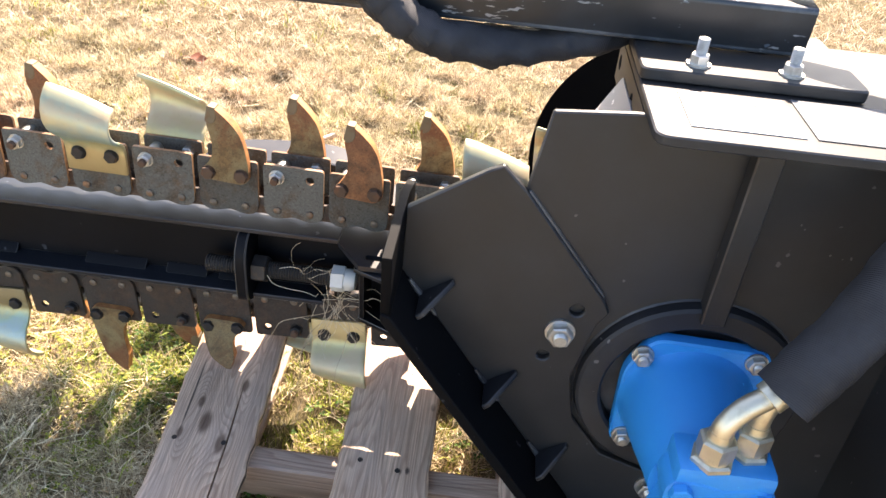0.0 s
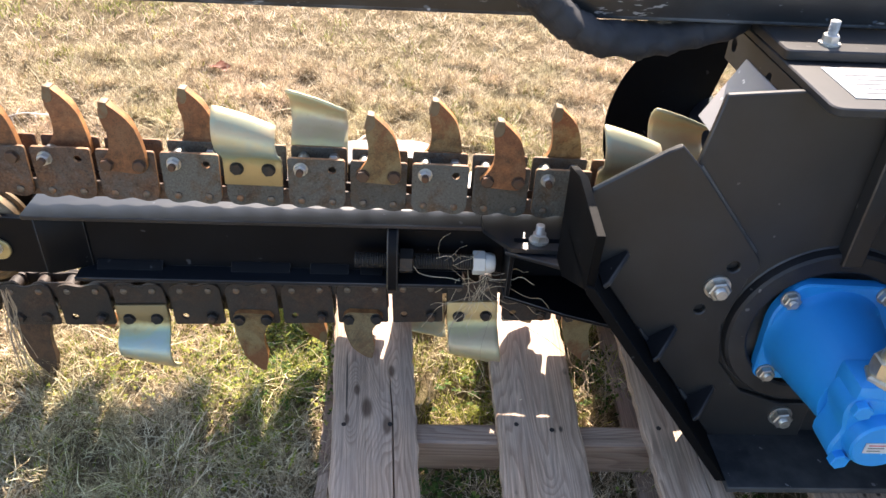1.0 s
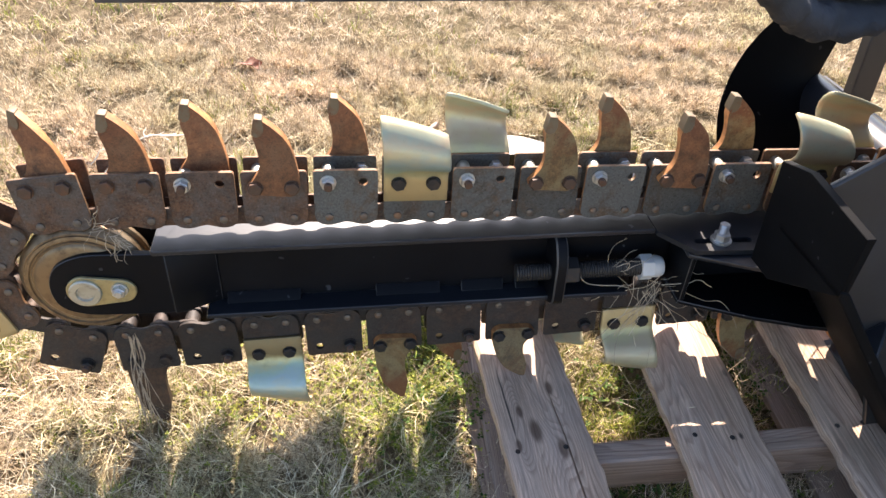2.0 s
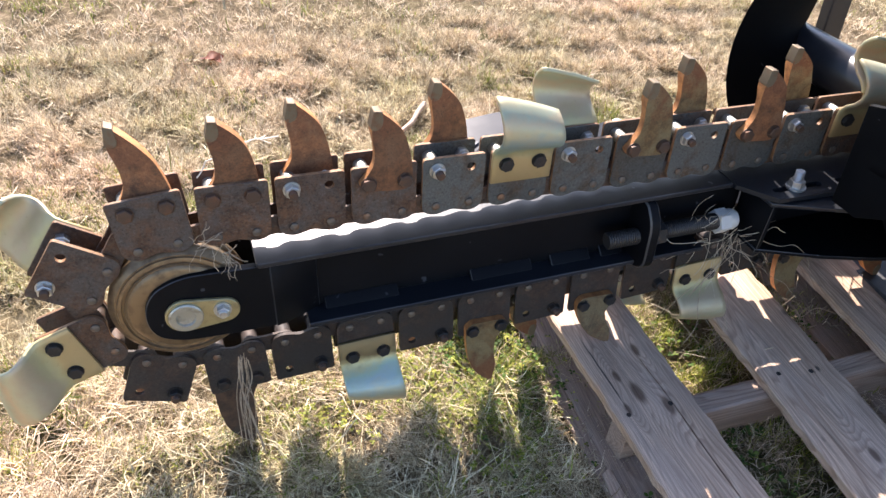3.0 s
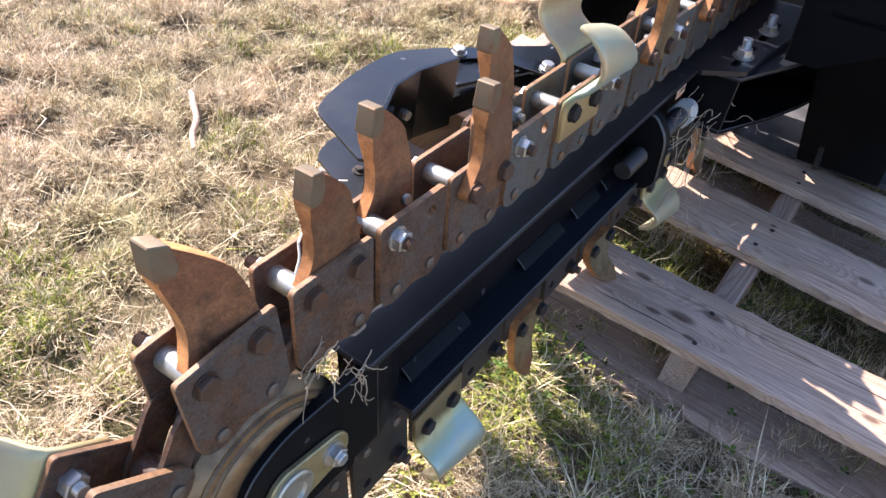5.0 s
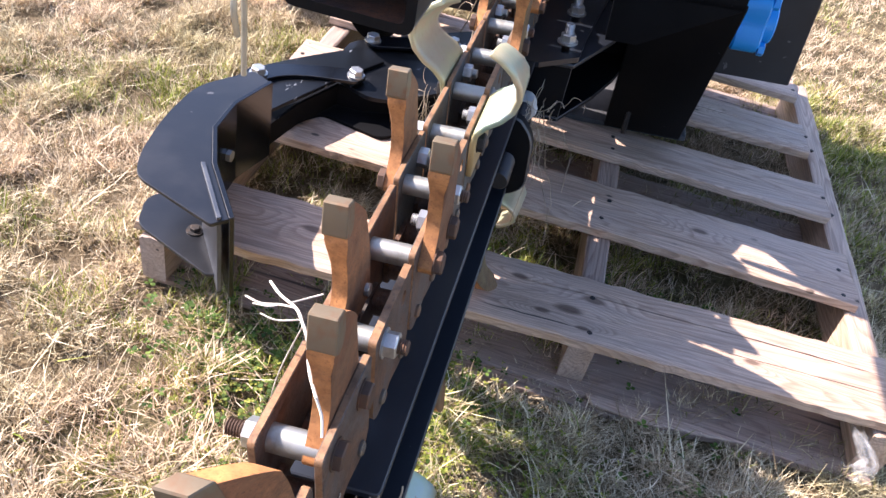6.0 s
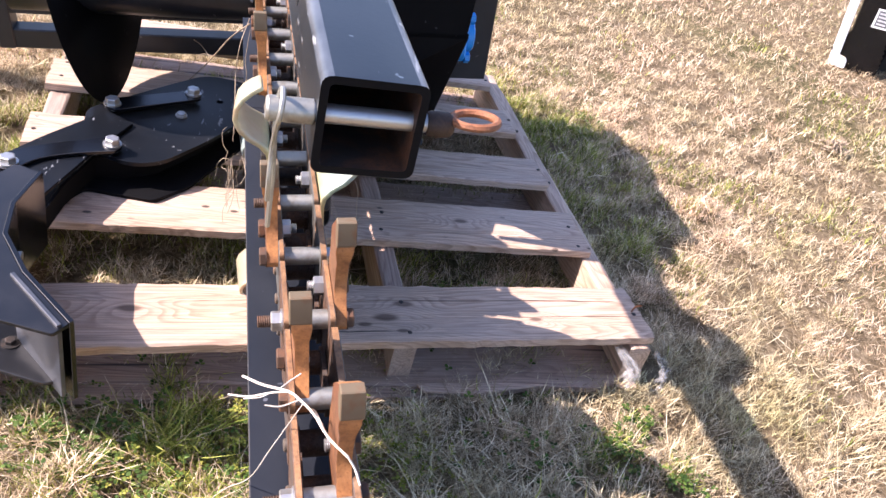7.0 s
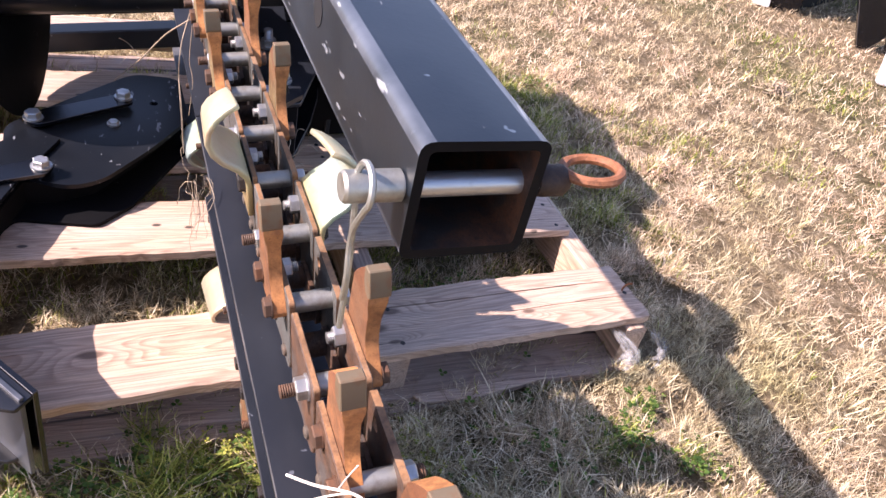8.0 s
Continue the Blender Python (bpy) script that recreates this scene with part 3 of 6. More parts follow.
def grass_patch(name, label, x, y, length, width, green_bias, seed, lean=(0.5, 1.45), straw="straw"):
    """Blades of grass at the given places, as two meshes: dry and green."""
    rg = np.random.default_rng(seed)
    clump = waves(x, y)
    keep = rg.uniform(-1.3, 0.9, len(x)) < clump
    # sparse and green in the dark under the pallet
    below = (x > -0.16) & (x < 1.0) & (y > -0.68) & (y < 0.47)
    keep &= ~below | (rg.uniform(0, 1, len(x)) < 0.65)
    x, y, clump = x[keep], y[keep], clump[keep]
    length, width = np.broadcast_to(length, keep.shape)[keep], np.broadcast_to(width, keep.shape)[keep]
    count = len(x)
    patch = 0.5 * waves(x, y, 9.0) + 0.35 * waves(x + 3, y, 2.6)
    # the grass along and under the machine stays green; one patch imitates shade
    near = np.exp(-((x - 0.2) / 0.9) ** 2 - ((y + 0.15) / 0.60) ** 2)
    lush = np.zeros_like(x)
    # the wide patch at (-0.28, -0.42) darkens the machine's shadow with green
    for cx, cy, rx, ry, w in ((-0.29, 0.0, 0.12, 0.12, 0.62), (0.92, -0.86, 0.22, 0.16, 0.4), (-0.36, -0.57, 0.10, 0.08, 0.4), (-0.27, 0.14, 0.12, 0.08, 0.3), (-0.75, 0.55, 0.30, 0.20, 0.15), (-0.28, -0.42, 0.35, 0.25, 0.12), (-0.38, 0.22, 0.20, 0.20, 0.50), (-0.34, -0.59, 0.03, 0.03, 0.6), (-0.28, -0.66, 0.03, 0.03, 0.6), (-0.40, -0.69, 0.03, 0.03, 0.6), (0.98, -1.03, 0.10, 0.08, 0.6), (0.06, -0.03, 0.07, 0.10, 0.15), (0.05, 0.82, 0.12, 0.10, 0.35), (0.10, 1.03, 0.12, 0.10, 0.3), (0.0, 1.50, 0.30, 0.10, 0.25), (-0.52, 0.02, 0.26, 0.10, 0.22)):
        lush += w * np.exp(-((x - cx) / rx) ** 2 - ((y - cy) / ry) ** 2)
    is_green = rg.uniform(0, 1, count) < np.clip(patch * 0.55 - 0.09 + green_bias + 0.20 * near + lush + 0.24 * below[keep], 0.010, 0.92)
    for kind, mask, mat in (("dry", ~is_green, straw), ("green", is_green, "green")):
        xs, ys, cl = x[mask], y[mask], clump[mask]
        k = len(xs)
        if not k:
            continue
        az = rg.uniform(0, 2 * np.pi, k) + 1.2 * waves(xs, ys, 3.0)
        ln = length[mask] * rg.uniform(0.4, 1.35, k) * (0.82 if kind == "green" else 1.0) * (1.0 + 0.25 * np.clip(cl, -1, 1))
        th = rg.uniform(lean[0], lean[1], k) * (0.75 if kind == "green" else 1.0)
        wd = width[mask] * rg.uniform(0.6, 1.4, k) * (1.4 if kind == "green" else 1.0)
        under = (xs > -0.28) & (xs < 1.05) & (ys > -0.74) & (ys < 0.53)
        ln = np.where(under, np.minimum(ln, 0.06), ln)
        dx, dy = np.cos(az), np.sin(az)
        curl = rg.uniform(-0.7, 0.7, k)
        z0 = rg.uniform(-0.010, 0.006, k) + 0.007 * np.clip(cl, -1, 1)
        h, d = np.cos(th) * ln, np.sin(th) * ln
        px, py = -np.sin(az + curl), np.cos(az + curl)
        mx, my, mz = xs + dx * d * 0.45, ys + dy * d * 0.45, z0 + h * 0.62 + 0.002
        dx2, dy2 = np.cos(az + curl), np.sin(az + curl)
        tx, ty, tz = mx + dx2 * d * 0.55, my + dy2 * d * 0.55, z0 + h + 0.002
        v = np.empty((k, 5, 3), np.float32)
        v[:, 0] = np.stack([xs - px * wd, ys - py * wd, z0], 1)
        v[:, 1] = np.stack([xs + px * wd, ys + py * wd, z0], 1)
        v[:, 2] = np.stack([mx + px * wd * 0.8, my + py * wd * 0.8, mz], 1)
        v[:, 3] = np.stack([mx - px * wd * 0.8, my - py * wd * 0.8, mz], 1)
        v[:, 4] = np.stack([tx, ty, tz], 1)
        base = np.arange(k, dtype=np.int32)[:, None] * 5
        loops = (base + np.array([0, 1, 2, 3, 3, 2, 4], np.int32)).ravel()
        me = bpy.data.meshes.new(name)
        me.vertices.add(k * 5)
        me.vertices.foreach_set("co", v.ravel())
        me.loops.add(k * 7)
        me.loops.foreach_set("vertex_index", loops)
        me.polygons.add(k * 2)
        st = (np.arange(k, dtype=np.int32)[:, None] * 7 + np.array([0, 4], np.int32)).ravel()
        me.polygons.foreach_set("loop_start", st)
        me.update(calc_edges=True)
        me.materials.append(MAT[mat])
        ob = new(("dry_grass" if kind == "dry" else "green_grass"), me)
        tagged(ob, label if kind == "dry" else "short green blades of grass among the straw", "grass", kind="stuff")


RG = np.random.default_rng(11)
gx, gy = RG.uniform(-1.5, 1.2, 760000), RG.uniform(-1.25, 1.4, 760000)
# thinner towards the outer edge of the close lawn
inner_lawn = RG.uniform(0, 1, len(gx)) < np.clip(np.minimum((gx + 1.5) / 0.3, (gy + 1.25) / 0.3), 0.08, 1.0)
gx, gy = gx[inner_lawn], gy[inner_lawn]
grass_patch("grass", "matted straw-coloured blades of dry winter lawn", gx, gy, 0.032, 0.00064, 0.02, 11, (0.55, 1.5))
aa = np.concatenate([RG.uniform(radians(-125), radians(170), 590000), RG.uniform(radians(170), radians(235), 30000)])
ra = np.exp(RG.uniform(np.log(1.02), np.log(6.5), len(aa)))
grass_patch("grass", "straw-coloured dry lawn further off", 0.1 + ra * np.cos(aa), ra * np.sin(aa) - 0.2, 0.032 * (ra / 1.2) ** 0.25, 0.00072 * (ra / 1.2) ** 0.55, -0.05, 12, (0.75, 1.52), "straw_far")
grass_patch("grass", "long dry stalks bent over the lawn", RG.uniform(-1.4, 1.2, 9000), RG.uniform(-1.2, 1.2, 9000), 0.11, 0.0009, -0.3, 13, (1.1, 1.52))
grass_patch("grass", "tangled long straw stalks beneath the digging chain", RG.uniform(-1.15, -0.20, 15000), RG.uniform(-0.55, 0.32, 15000), 0.075, 0.00080, -0.25, 14, (1.0, 1.50))


def clover(spots, seed, mat="clover", small=1.0, label="small dark green clover leaves low in the grass"):
    """Low three-leaved weeds in the grass, as one mesh."""
    rg = np.random.default_rng(seed)
    verts, faces = [], []
    for cx, cy, rx, ry, n in spots:
        for _ in range(n):
            x, y, h, turn = cx + rg.normal() * rx, cy + rg.normal() * ry, rg.uniform(0.010, 0.030), rg.uniform(0, 6.28)
            size = rg.uniform(0.0032, 0.0062) * small
            for k in range(3):
                a = turn + k * 2.094
                tilt = rg.uniform(-0.25, 0.5)
                base = len(verts)
                for f, w in ((0.05, 0.0), (0.6, -0.55), (1.2, -0.62), (1.55, -0.25), (1.45, 0.0), (1.55, 0.25), (1.2, 0.62), (0.6, 0.55)):
                    verts.append((x + size * (f * math.cos(a) - w * math.sin(a)), y + size * (f * math.sin(a) + w * math.cos(a)), h + size * f * tilt + size * 0.25 * abs(w)))
                faces.append(tuple(range(base, base + 8)))
    me = bpy.data.meshes.new("clover")
    me.from_pydata(verts, [], faces)
    me.materials.append(MAT[mat])
    tagged(new("clover", me), label, "weeds", kind="stuff")


clover(((-0.29, 0.0, 0.06, 0.06, 150), (-0.34, 0.22, 0.07, 0.07, 200), (-0.28, 0.33, 0.06, 0.06, 120), (-0.34, -0.59, 0.025, 0.025, 50), (-0.28, -0.66, 0.02, 0.02, 40), (-0.40, -0.69, 0.025, 0.02, 45), (0.0, -0.26, 0.05, 0.03, 70), (0.06, -0.04, 0.03, 0.05, 25), (0.02, -0.45, 0.04, 0.07, 140), (0.30, -0.45, 0.03, 0.08, 110), (0.31, 0.0, 0.03, 0.08, 60), (0.55, -0.35, 0.04, 0.12, 80), (-0.32, -0.40, 0.09, 0.08, 60), (0.98, -1.03, 0.05, 0.04, 40)), 4)
clover(((-0.30, 0.03, 0.06, 0.07, 420), (-0.36, -0.07, 0.07, 0.06, 300), (-0.48, 0.03, 0.10, 0.05, 260), (-0.60, -0.02, 0.08, 0.05, 160), (-0.33, -0.18, 0.06, 0.05, 160), (-0.42, 0.18, 0.07, 0.06, 140)), 8, "weed", 0.62, "tiny yellow-green weed leaves in the sunlit grass")


# ---- pallet ----
def board(name, mat, parent, x0, x1, y0, y1, z0, z1, rz=0.0, cup=0.0, seed=0, bend=0.0, splits=()):
    """A sawn board along y with worn edges, a little cupped and uneven; splits: (x, from y, to y, width), all from the board's middle."""
    rg = random.Random(seed)
    L, W, T = y1 - y0, x1 - x0, z1 - z0
    nx, ny = 5, (60 if splits else 16)
    bm = bmesh.new()
    rings = []
    for j in range(ny + 1):
        fy = -L / 2 + L * j / ny
        e = [rg.uniform(-0.0022, 0.0022) for _ in range(2)]
        end = 0.0
        ring = []
        prof = [(-W / 2 + e[0], -T / 2 + 0.002), (-W / 2 + e[0], T / 2 - 0.003), (-W / 2 + 0.004 + e[0], T / 2)]
        tops = [(-W / 2 + W * i / nx, T / 2) for i in range(1, nx)]
        for sx, sa, sb, sw in splits:
            on = max(0.0, min(1.0, (fy - sa) / 0.05, (sb - fy) / 0.05))
            xx = sx + 0.0025 * noise.noise(Vector((fy * 9, sx * 50, seed)))
            hw = 0.0002 + 0.5 * sw * on
            tops += [(xx - hw, T / 2), (xx, T / 2 - 0.012 * on), (xx + hw, T / 2)]
        prof += sorted(tops)
        prof += [(W / 2 - 0.004 + e[1], T / 2), (W / 2 + e[1], T / 2 - 0.003), (W / 2 + e[1], -T / 2 + 0.002), (W / 2 - 0.003, -T / 2), (-W / 2 + 0.003, -T / 2)]
        for px, pz in prof:
            zz = pz + cup * (px / W) ** 2 * 4 + bend * (2 * fy / L) ** 2 + 0.0006 * rg.uniform(-1, 1)
            yy = fy
            if j in (0, ny):
                yy += rg.uniform(-0.003, 0.003)
            ring.append(bm.verts.new((px, yy, zz)))
        rings.append(ring)
    m = len(rings[0])
    for a, b in zip(rings, rings[1:]):
        for i in range(m):
            bm.faces.new((a[i], a[(i + 1) % m], b[(i + 1) % m], b[i]))
    bm.faces.new(rings[0])
    bm.faces.new(rings[-1])
    pm = parent.matrix_world if parent else Matrix()
    return part(name, bm, mat, parent, m=Matrix.Translation(Vector(((x0 + x1) / 2, (y0 + y1) / 2, (z0 + z1) / 2)) - parent.location) @ pose(0, 0, 0, 0, 0, rz), smooth=40)


PZ = 0.12
pallet = empty("pallet", Matrix.Translation((0.4, -0.1, 0.0)), "weathered pine pallet with split boards lying on dry lawn", "pallet")
decks = [(-0.1925, -0.0455, -0.700, 0.494, 3.3), (0.098, 0.245, -0.668, 0.495, 0.9), (0.358, 0.480, -0.656, 0.49, 1.0), (0.612, 0.742, -0.645, 0.49, 0.8), (0.895, 1.035, -0.650, 0.49, 0.5)]
SPLITS = (((0.031, -0.56, 0.02, 0.0026), (-0.014, -0.58, -0.30, 0.0012)), ((-0.034, -0.57, -0.38, 0.0014),), ((0.020, -0.30, 0.10, 0.0018),), ((0.012, -0.50, 0.0, 0.0022),), ())
for i, (a, b, c, d, r) in enumerate(decks):
    board("deck_board", ("wood_knotty", "wood_pocked", "wood", "wood_pocked", "wood")[i], pallet, a, b, c, d, PZ - 0.020, PZ, r, 0.0015, 20 + i, splits=SPLITS[i])
for i, (a, b) in enumerate(((-0.698, -0.654), (-0.232, -0.190), (0.436, 0.478))):
    s = board("stringer", "wood" if i == 0 else "wood_dark", pallet, a, b, -0.60, 0.60, 0.019, PZ - 0.020, 0, 0, 40 + i)
    s.matrix_basis = Matrix.Translation(Vector((0.43 if i < 2 else 0.365, (a + b) / 2, (0.019 + PZ - 0.020) / 2)) - pallet.location) @ pose(0, 0, 0, 0, 0, 90)
for i, (a, b) in enumerate(((-0.190, -0.063), (0.36, 0.48), (0.92, 1.04))):
    board("bottom_board", "wood_dark", pallet, a, b, -0.69, 0.515, 0.0, 0.019, 0.4 * i, 0, 60 + i)


part("split_strip", plate([(-0.190, 0.47), (-0.238, 0.47), (-0.228, 0.05), (-0.226, -0.20), (-0.222, -0.30), (-0.220, -0.36), (-0.206, -0.44), (-0.191, -0.52)], 0.001, 0.012, "z", bev=0.001), "wood_dark", pallet, m=Matrix.Translation(Vector((0.012, 0, 0)) - pallet.location))
part("splinter", plate([(-0.203, -0.24), (-0.222, -0.25), (-0.226, -0.34), (-0.203, -0.50), (-0.199, -0.42)], 0.0175, 0.023, "z", bev=0.001), "wood", pallet, m=Matrix.Translation(Vector((0.012, 0, 0)) - pallet.location))
ME_NAIL = link_mesh("nail", lathe([(-0.004, 0.0022), (0.0002, 0.0046), (0.0012, 0.0042)], "z", 10), "dark_bolt", 40)
rn = random.Random(77)
for a, b, c, d, r in decks:
    for y in (-0.690 if a < 0 else -0.652, -0.211, 0.469):
        for f in (0.25, 0.72):
            part("nail", ME_NAIL, None, pallet, m=Matrix.Translation(Vector((a + (b - a) * f + rn.uniform(-0.012, 0.012), y + rn.uniform(-0.010, 0.010), PZ)) - pallet.location))
part("bent_nail", sweep(spline([(-0.101, -0.682, 0.114), (-0.101, -0.683, 0.128), (-0.106, -0.686, 0.141), (-0.113, -0.689, 0.146)], 5), 0.0019, 8), "rust", pallet, m=Matrix.Translation(Vector((0.015, 0, 0)) - pallet.location))


# ---- trencher ----
BODY = pose(0.020, 0, 0.0036, 0, -0.6, 0) @ pose(0, 0, 0, -6.0, 0, 0)
BASE = Vector((0.55, -0.10, 0.10))
OFF = Matrix.Translation(-BASE)
trencher = empty("trencher", BODY @ Matrix.Translation(BASE), "black hydraulic chain trencher with rusty teeth resting on a pallet", "trencher")


def tp(name, bm, mat, label="", parent=None, smooth=35):
    """A part of the trencher, given in the machine's own axes."""
    return part(name, bm, mat, parent or trencher, label, None if parent else OFF, smooth)


# boom
web = tp("boom", box(-0.70, 0.10, -0.018, 0.008, 0.276, 0.392, 0.002), "web", "black painted steel boom with scuffed flanges")
part("top_flange", plate(rounded([(-0.724, -0.056), (0.045, -0.056), (0.045, 0.046), (-0.724, 0.046)], [0.006, 0, 0, 0.010]), 0.391, 0.399, "z", bev=0.0012), "flange", web)
part("bottom_flange", box(-0.66, 0.02, -0.058, 0.046, 0.268, 0.276, 0.0012), "flange", web)
arm = rounded([(-0.706, 0.279), (-0.706, 0.390), (-0.765, 0.3925), (-0.825, 0.3945), (-0.866, 0.376), (-0.881, 0.340), (-0.874, 0.298), (-0.835, 0.2815), (-0.770, 0.279)], [0, 0, .02, .03, .03, .04, .03, .03, .01], 5)
for y0, y1 in ((-0.050, -0.038), (0.030, 0.042)):
    part("nose_arm", plate(arm, y0, y1, bev=0.0012), "web", web)
# the arm's plate is bent in to meet the web
part("arm_bend", plate([(-0.706, -0.050), (-0.694, -0.048), (-0.638, -0.022), (-0.636, -0.018), (-0.646, -0.018), (-0.698, -0.040), (-0.706, -0.038)], 0.277, 0.3905, "z", bev=0.0008), "web", web, smooth=60)
for x0, x1 in ((-0.630, -0.515), (-0.395, -0.290), (-0.255, -0.185), (-0.165, -0.125)):
    bm = plate([(-0.018, 0.276), (-0.033, 0.276), (-0.029, 0.281), (-0.018, 0.290)], x0, x1, "x", bev=0.001)
    part("weld_bead", bm, "web", web)
# chain tensioner
part("tension_bracket", plate(rounded([(-0.084, 0.280), (-0.060, 0.262), (-0.018, 0.262), (-0.018, 0.390), (-0.062, 0.390), (-0.084, 0.362)], [0.02, 0.012, 0, 0, 0.008, 0.02]), -0.116, -0.097, "x", bev=0.0025), "web", web)
rod = tp("tension_rod", thread(0.0145, -0.172, 0.045, "x", (0, -0.050, 0.322), 0.0042, 18), "rod", "dark threaded tension rod")
part("lock_nut", hexa(0.023, -0.094, -0.070, "x", (0, -0.050, 0.322)), "dark_bolt", rod)
part("nylon_nut", join(hexa(0.0215, 0.034, 0.056, "x", (0, -0.050, 0.321), 0.1), lathe([(0.055, 0.018), (0.064, 0.0185), (0.072, 0.0155), (0.0735, 0.010)], "x", 18, (0, -0.050, 0.321))), "nylon", rod, "white-faced self-locking nut")
# head channel between boom and drive
slot = [(0.094, -0.100), (0.186, -0.101), (0.186, -0.088), (0.094, -0.087)]
slot2 = [(0.216, -0.102), (0.310, -0.103), (0.310, -0.090), (0.216, -0.089)]
head = tp("head_frame", plate([(0.046, -0.062), (0.088, -0.118), (0.176, -0.1225), (0.42, -0.150), (0.42, 0.046), (0.046, 0.046)], 0.391, 0.399, "z", holes=(rounded(slot, 0.005, 3), rounded(slot2, 0.005, 3)), bev=0), "flange", "black slotted head frame plate")
# lower edge is extended to block a strip of sun from the boards
part("head_side", plate([(0.088, 0.270), (0.42, 0.272), (0.42, 0.390), (0.088, 0.390)], -0.040, -0.032), "web", head)
part("head_lip", plate([(0.086, -0.103), (0.186, -0.152), (0.265, -0.181), (0.340, -0.200), (0.42, -0.200), (0.42, -0.041), (0.086, -0.041)], 0.283, 0.290, "z", bev=0.001), "web", head)
part("head_end", plate([(-0.104, 0.290), (-0.032, 0.290), (-0.032, 0.390), (-0.112, 0.390)], 0.088, 0.096, "x", bev=0.001), "web", head)
part("head_flare", plate([(0.080, -0.113), (0.190, -0.163), (0.260, -0.190), (0.340, -0.206), (0.42, -0.206), (0.42, -0.041), (0.080, -0.041)], 0.382, 0.389, "z", bev=0.001), "flange", head)
for x, y in ((0.136, -0.094), (0.258, -0.095)):
    tp("carriage_bolt", join(lathe([(0.399, 0.0165), (0.402, 0.0165)], "z", 18, (x, y, 0)), hexa(0.0125, 0.402, 0.414, "z", (x, y, 0)), thread(0.0078, 0.413, 0.430, "z", (x, y, 0), 0.0022, 12)), "zinc", "zinc plated carriage bolt with nut")

# nose wheel
wheel = tp("nose_wheel", lathe([(-0.036, 0.055), (-0.039, 0.074), (-0.0365, 0.0755), (-0.0365, 0.0775), (-0.039, 0.079), (-0.038, 0.0835), (-0.0355, 0.0845), (-0.0355, 0.0865), (-0.034, 0.0885), (-0.025, 0.0960), (-0.023, 0.088), (0.003, 0.088), (0.005, 0.094), (0.014, 0.0925), (0.019, 0.080), (0.016, 0.055)], "y", 56, (-0.83, 0, 0.336)), "wheel", "worn tan steel nose roller")
part("hub_ring", lathe([(-0.042, 0.045), (-0.042, 0.066), (-0.040, 0.070), (-0.038, 0.072), (-0.036, 0.072)], "y", 40, (-0.83, 0, 0.336)), "wheel", wheel)
ko = circle(-0.827, 0.3315, 0.0275, 14, radians(94), radians(274), False) + circle(-0.7745, 0.3300, 0.0205, 12, radians(-88), radians(86), False)
axle = tp("axle_plate", plate(ko, -0.0562, -0.0502, bev=0.0012), "keeper", "dull yellow zinc axle keeper plate")
part("axle_pin", lathe([(-0.0562, 0.0235), (-0.0590, 0.0235), (-0.0605, 0.0215), (-0.0605, 0.0135), (-0.0575, 0.0120), (-0.0570, 0.004)], "y", 28, (-0.827, 0, 0.3310)), "spacer", axle)
part("keeper_bolt", join(lathe([(-0.0562, 0.0125), (-0.0590, 0.0125)], "y", 16, (-0.7775, 0, 0.334)), hexa(0.0100, -0.0590, -0.0675, "y", (-0.7775, 0, 0.334)), thread(0.0065, -0.066, -0.071, "y", (-0.7775, 0, 0.334), 0.002, 10)), "zinc", axle)

# ---- chain ----
CY = -0.0125
PITCH = 0.0508
TIP, TR = (-0.836, 0.3315), 0.1115
HALF = 0.0245


def chain_path():
    up_end = (0.56, 0.4147)
    lo_end = (0.56, 0.2805)
    pts = []
    a_up = math.radians(90 - 1.1)
    a_lo = math.radians(270 - 2.6)
    p_up = (TIP[0] + TR * math.cos(a_up), TIP[1] + TR * math.sin(a_up))
    p_lo = (TIP[0] + TR * math.cos(a_lo), TIP[1] + TR * math.sin(a_lo))
    for i in range(200):
        f = i / 200
        pts.append((up_end[0] + (p_up[0] - up_end[0]) * f, up_end[1] + (p_up[1] - up_end[1]) * f))
    for i in range(80):
        a = a_up + (a_lo - a_up) * i / 80
        pts.append((TIP[0] + TR * math.cos(a), TIP[1] + TR * math.sin(a)))
    for i in range(201):
        f = i / 200
        sag = 0.006 * math.sin(math.pi * f)
        pts.append((p_lo[0] + (lo_end[0] - p_lo[0]) * f, p_lo[1] + (lo_end[1] - p_lo[1]) * f - sag))
    return pts


CH = chain_path()
CUM = [0.0]
for a, b in zip(CH, CH[1:]):
    CUM.append(CUM[-1] + math.hypot(b[0] - a[0], b[1] - a[1]))


def on_chain(s):
    s = max(0.0, min(CUM[-1] - 1e-6, s))
    i = int(np.searchsorted(CUM, s, side="right")) - 1
    f = (s - CUM[i]) / (CUM[i + 1] - CUM[i])
    return Vector((CH[i][0] + (CH[i + 1][0] - CH[i][0]) * f, 0, CH[i][1] + (CH[i + 1][1] - CH[i][1]) * f))


S0 = next(CUM[i] for i in range(len(CH)) if CH[i][0] < -0.436)


def slack(k):
    """How far a link of the loose lower run hangs over to the far side, 0 to 1."""
    return max(0.0, min(1.0, (-2 - k) / 3)) * max(0.0, min(1.0, (k + 18) / 8))


def link_pose(k):
    s = S0 - (k - 2) * 2 * PITCH
    a, b = on_chain(s - PITCH / 2), on_chain(s + PITCH / 2)
    x = (a - b).normalized()
    z = Vector((-x.z, 0, x.x))
    c = (a + b) / 2
    return Matrix(((x.x, 0, z.x, c.x), (0, 1, 0, CY + 0.0125 * slack(k)), (x.z, 0, z.z, c.z - 0.0055 * slack(k)), (0, 0, 0, 1)))


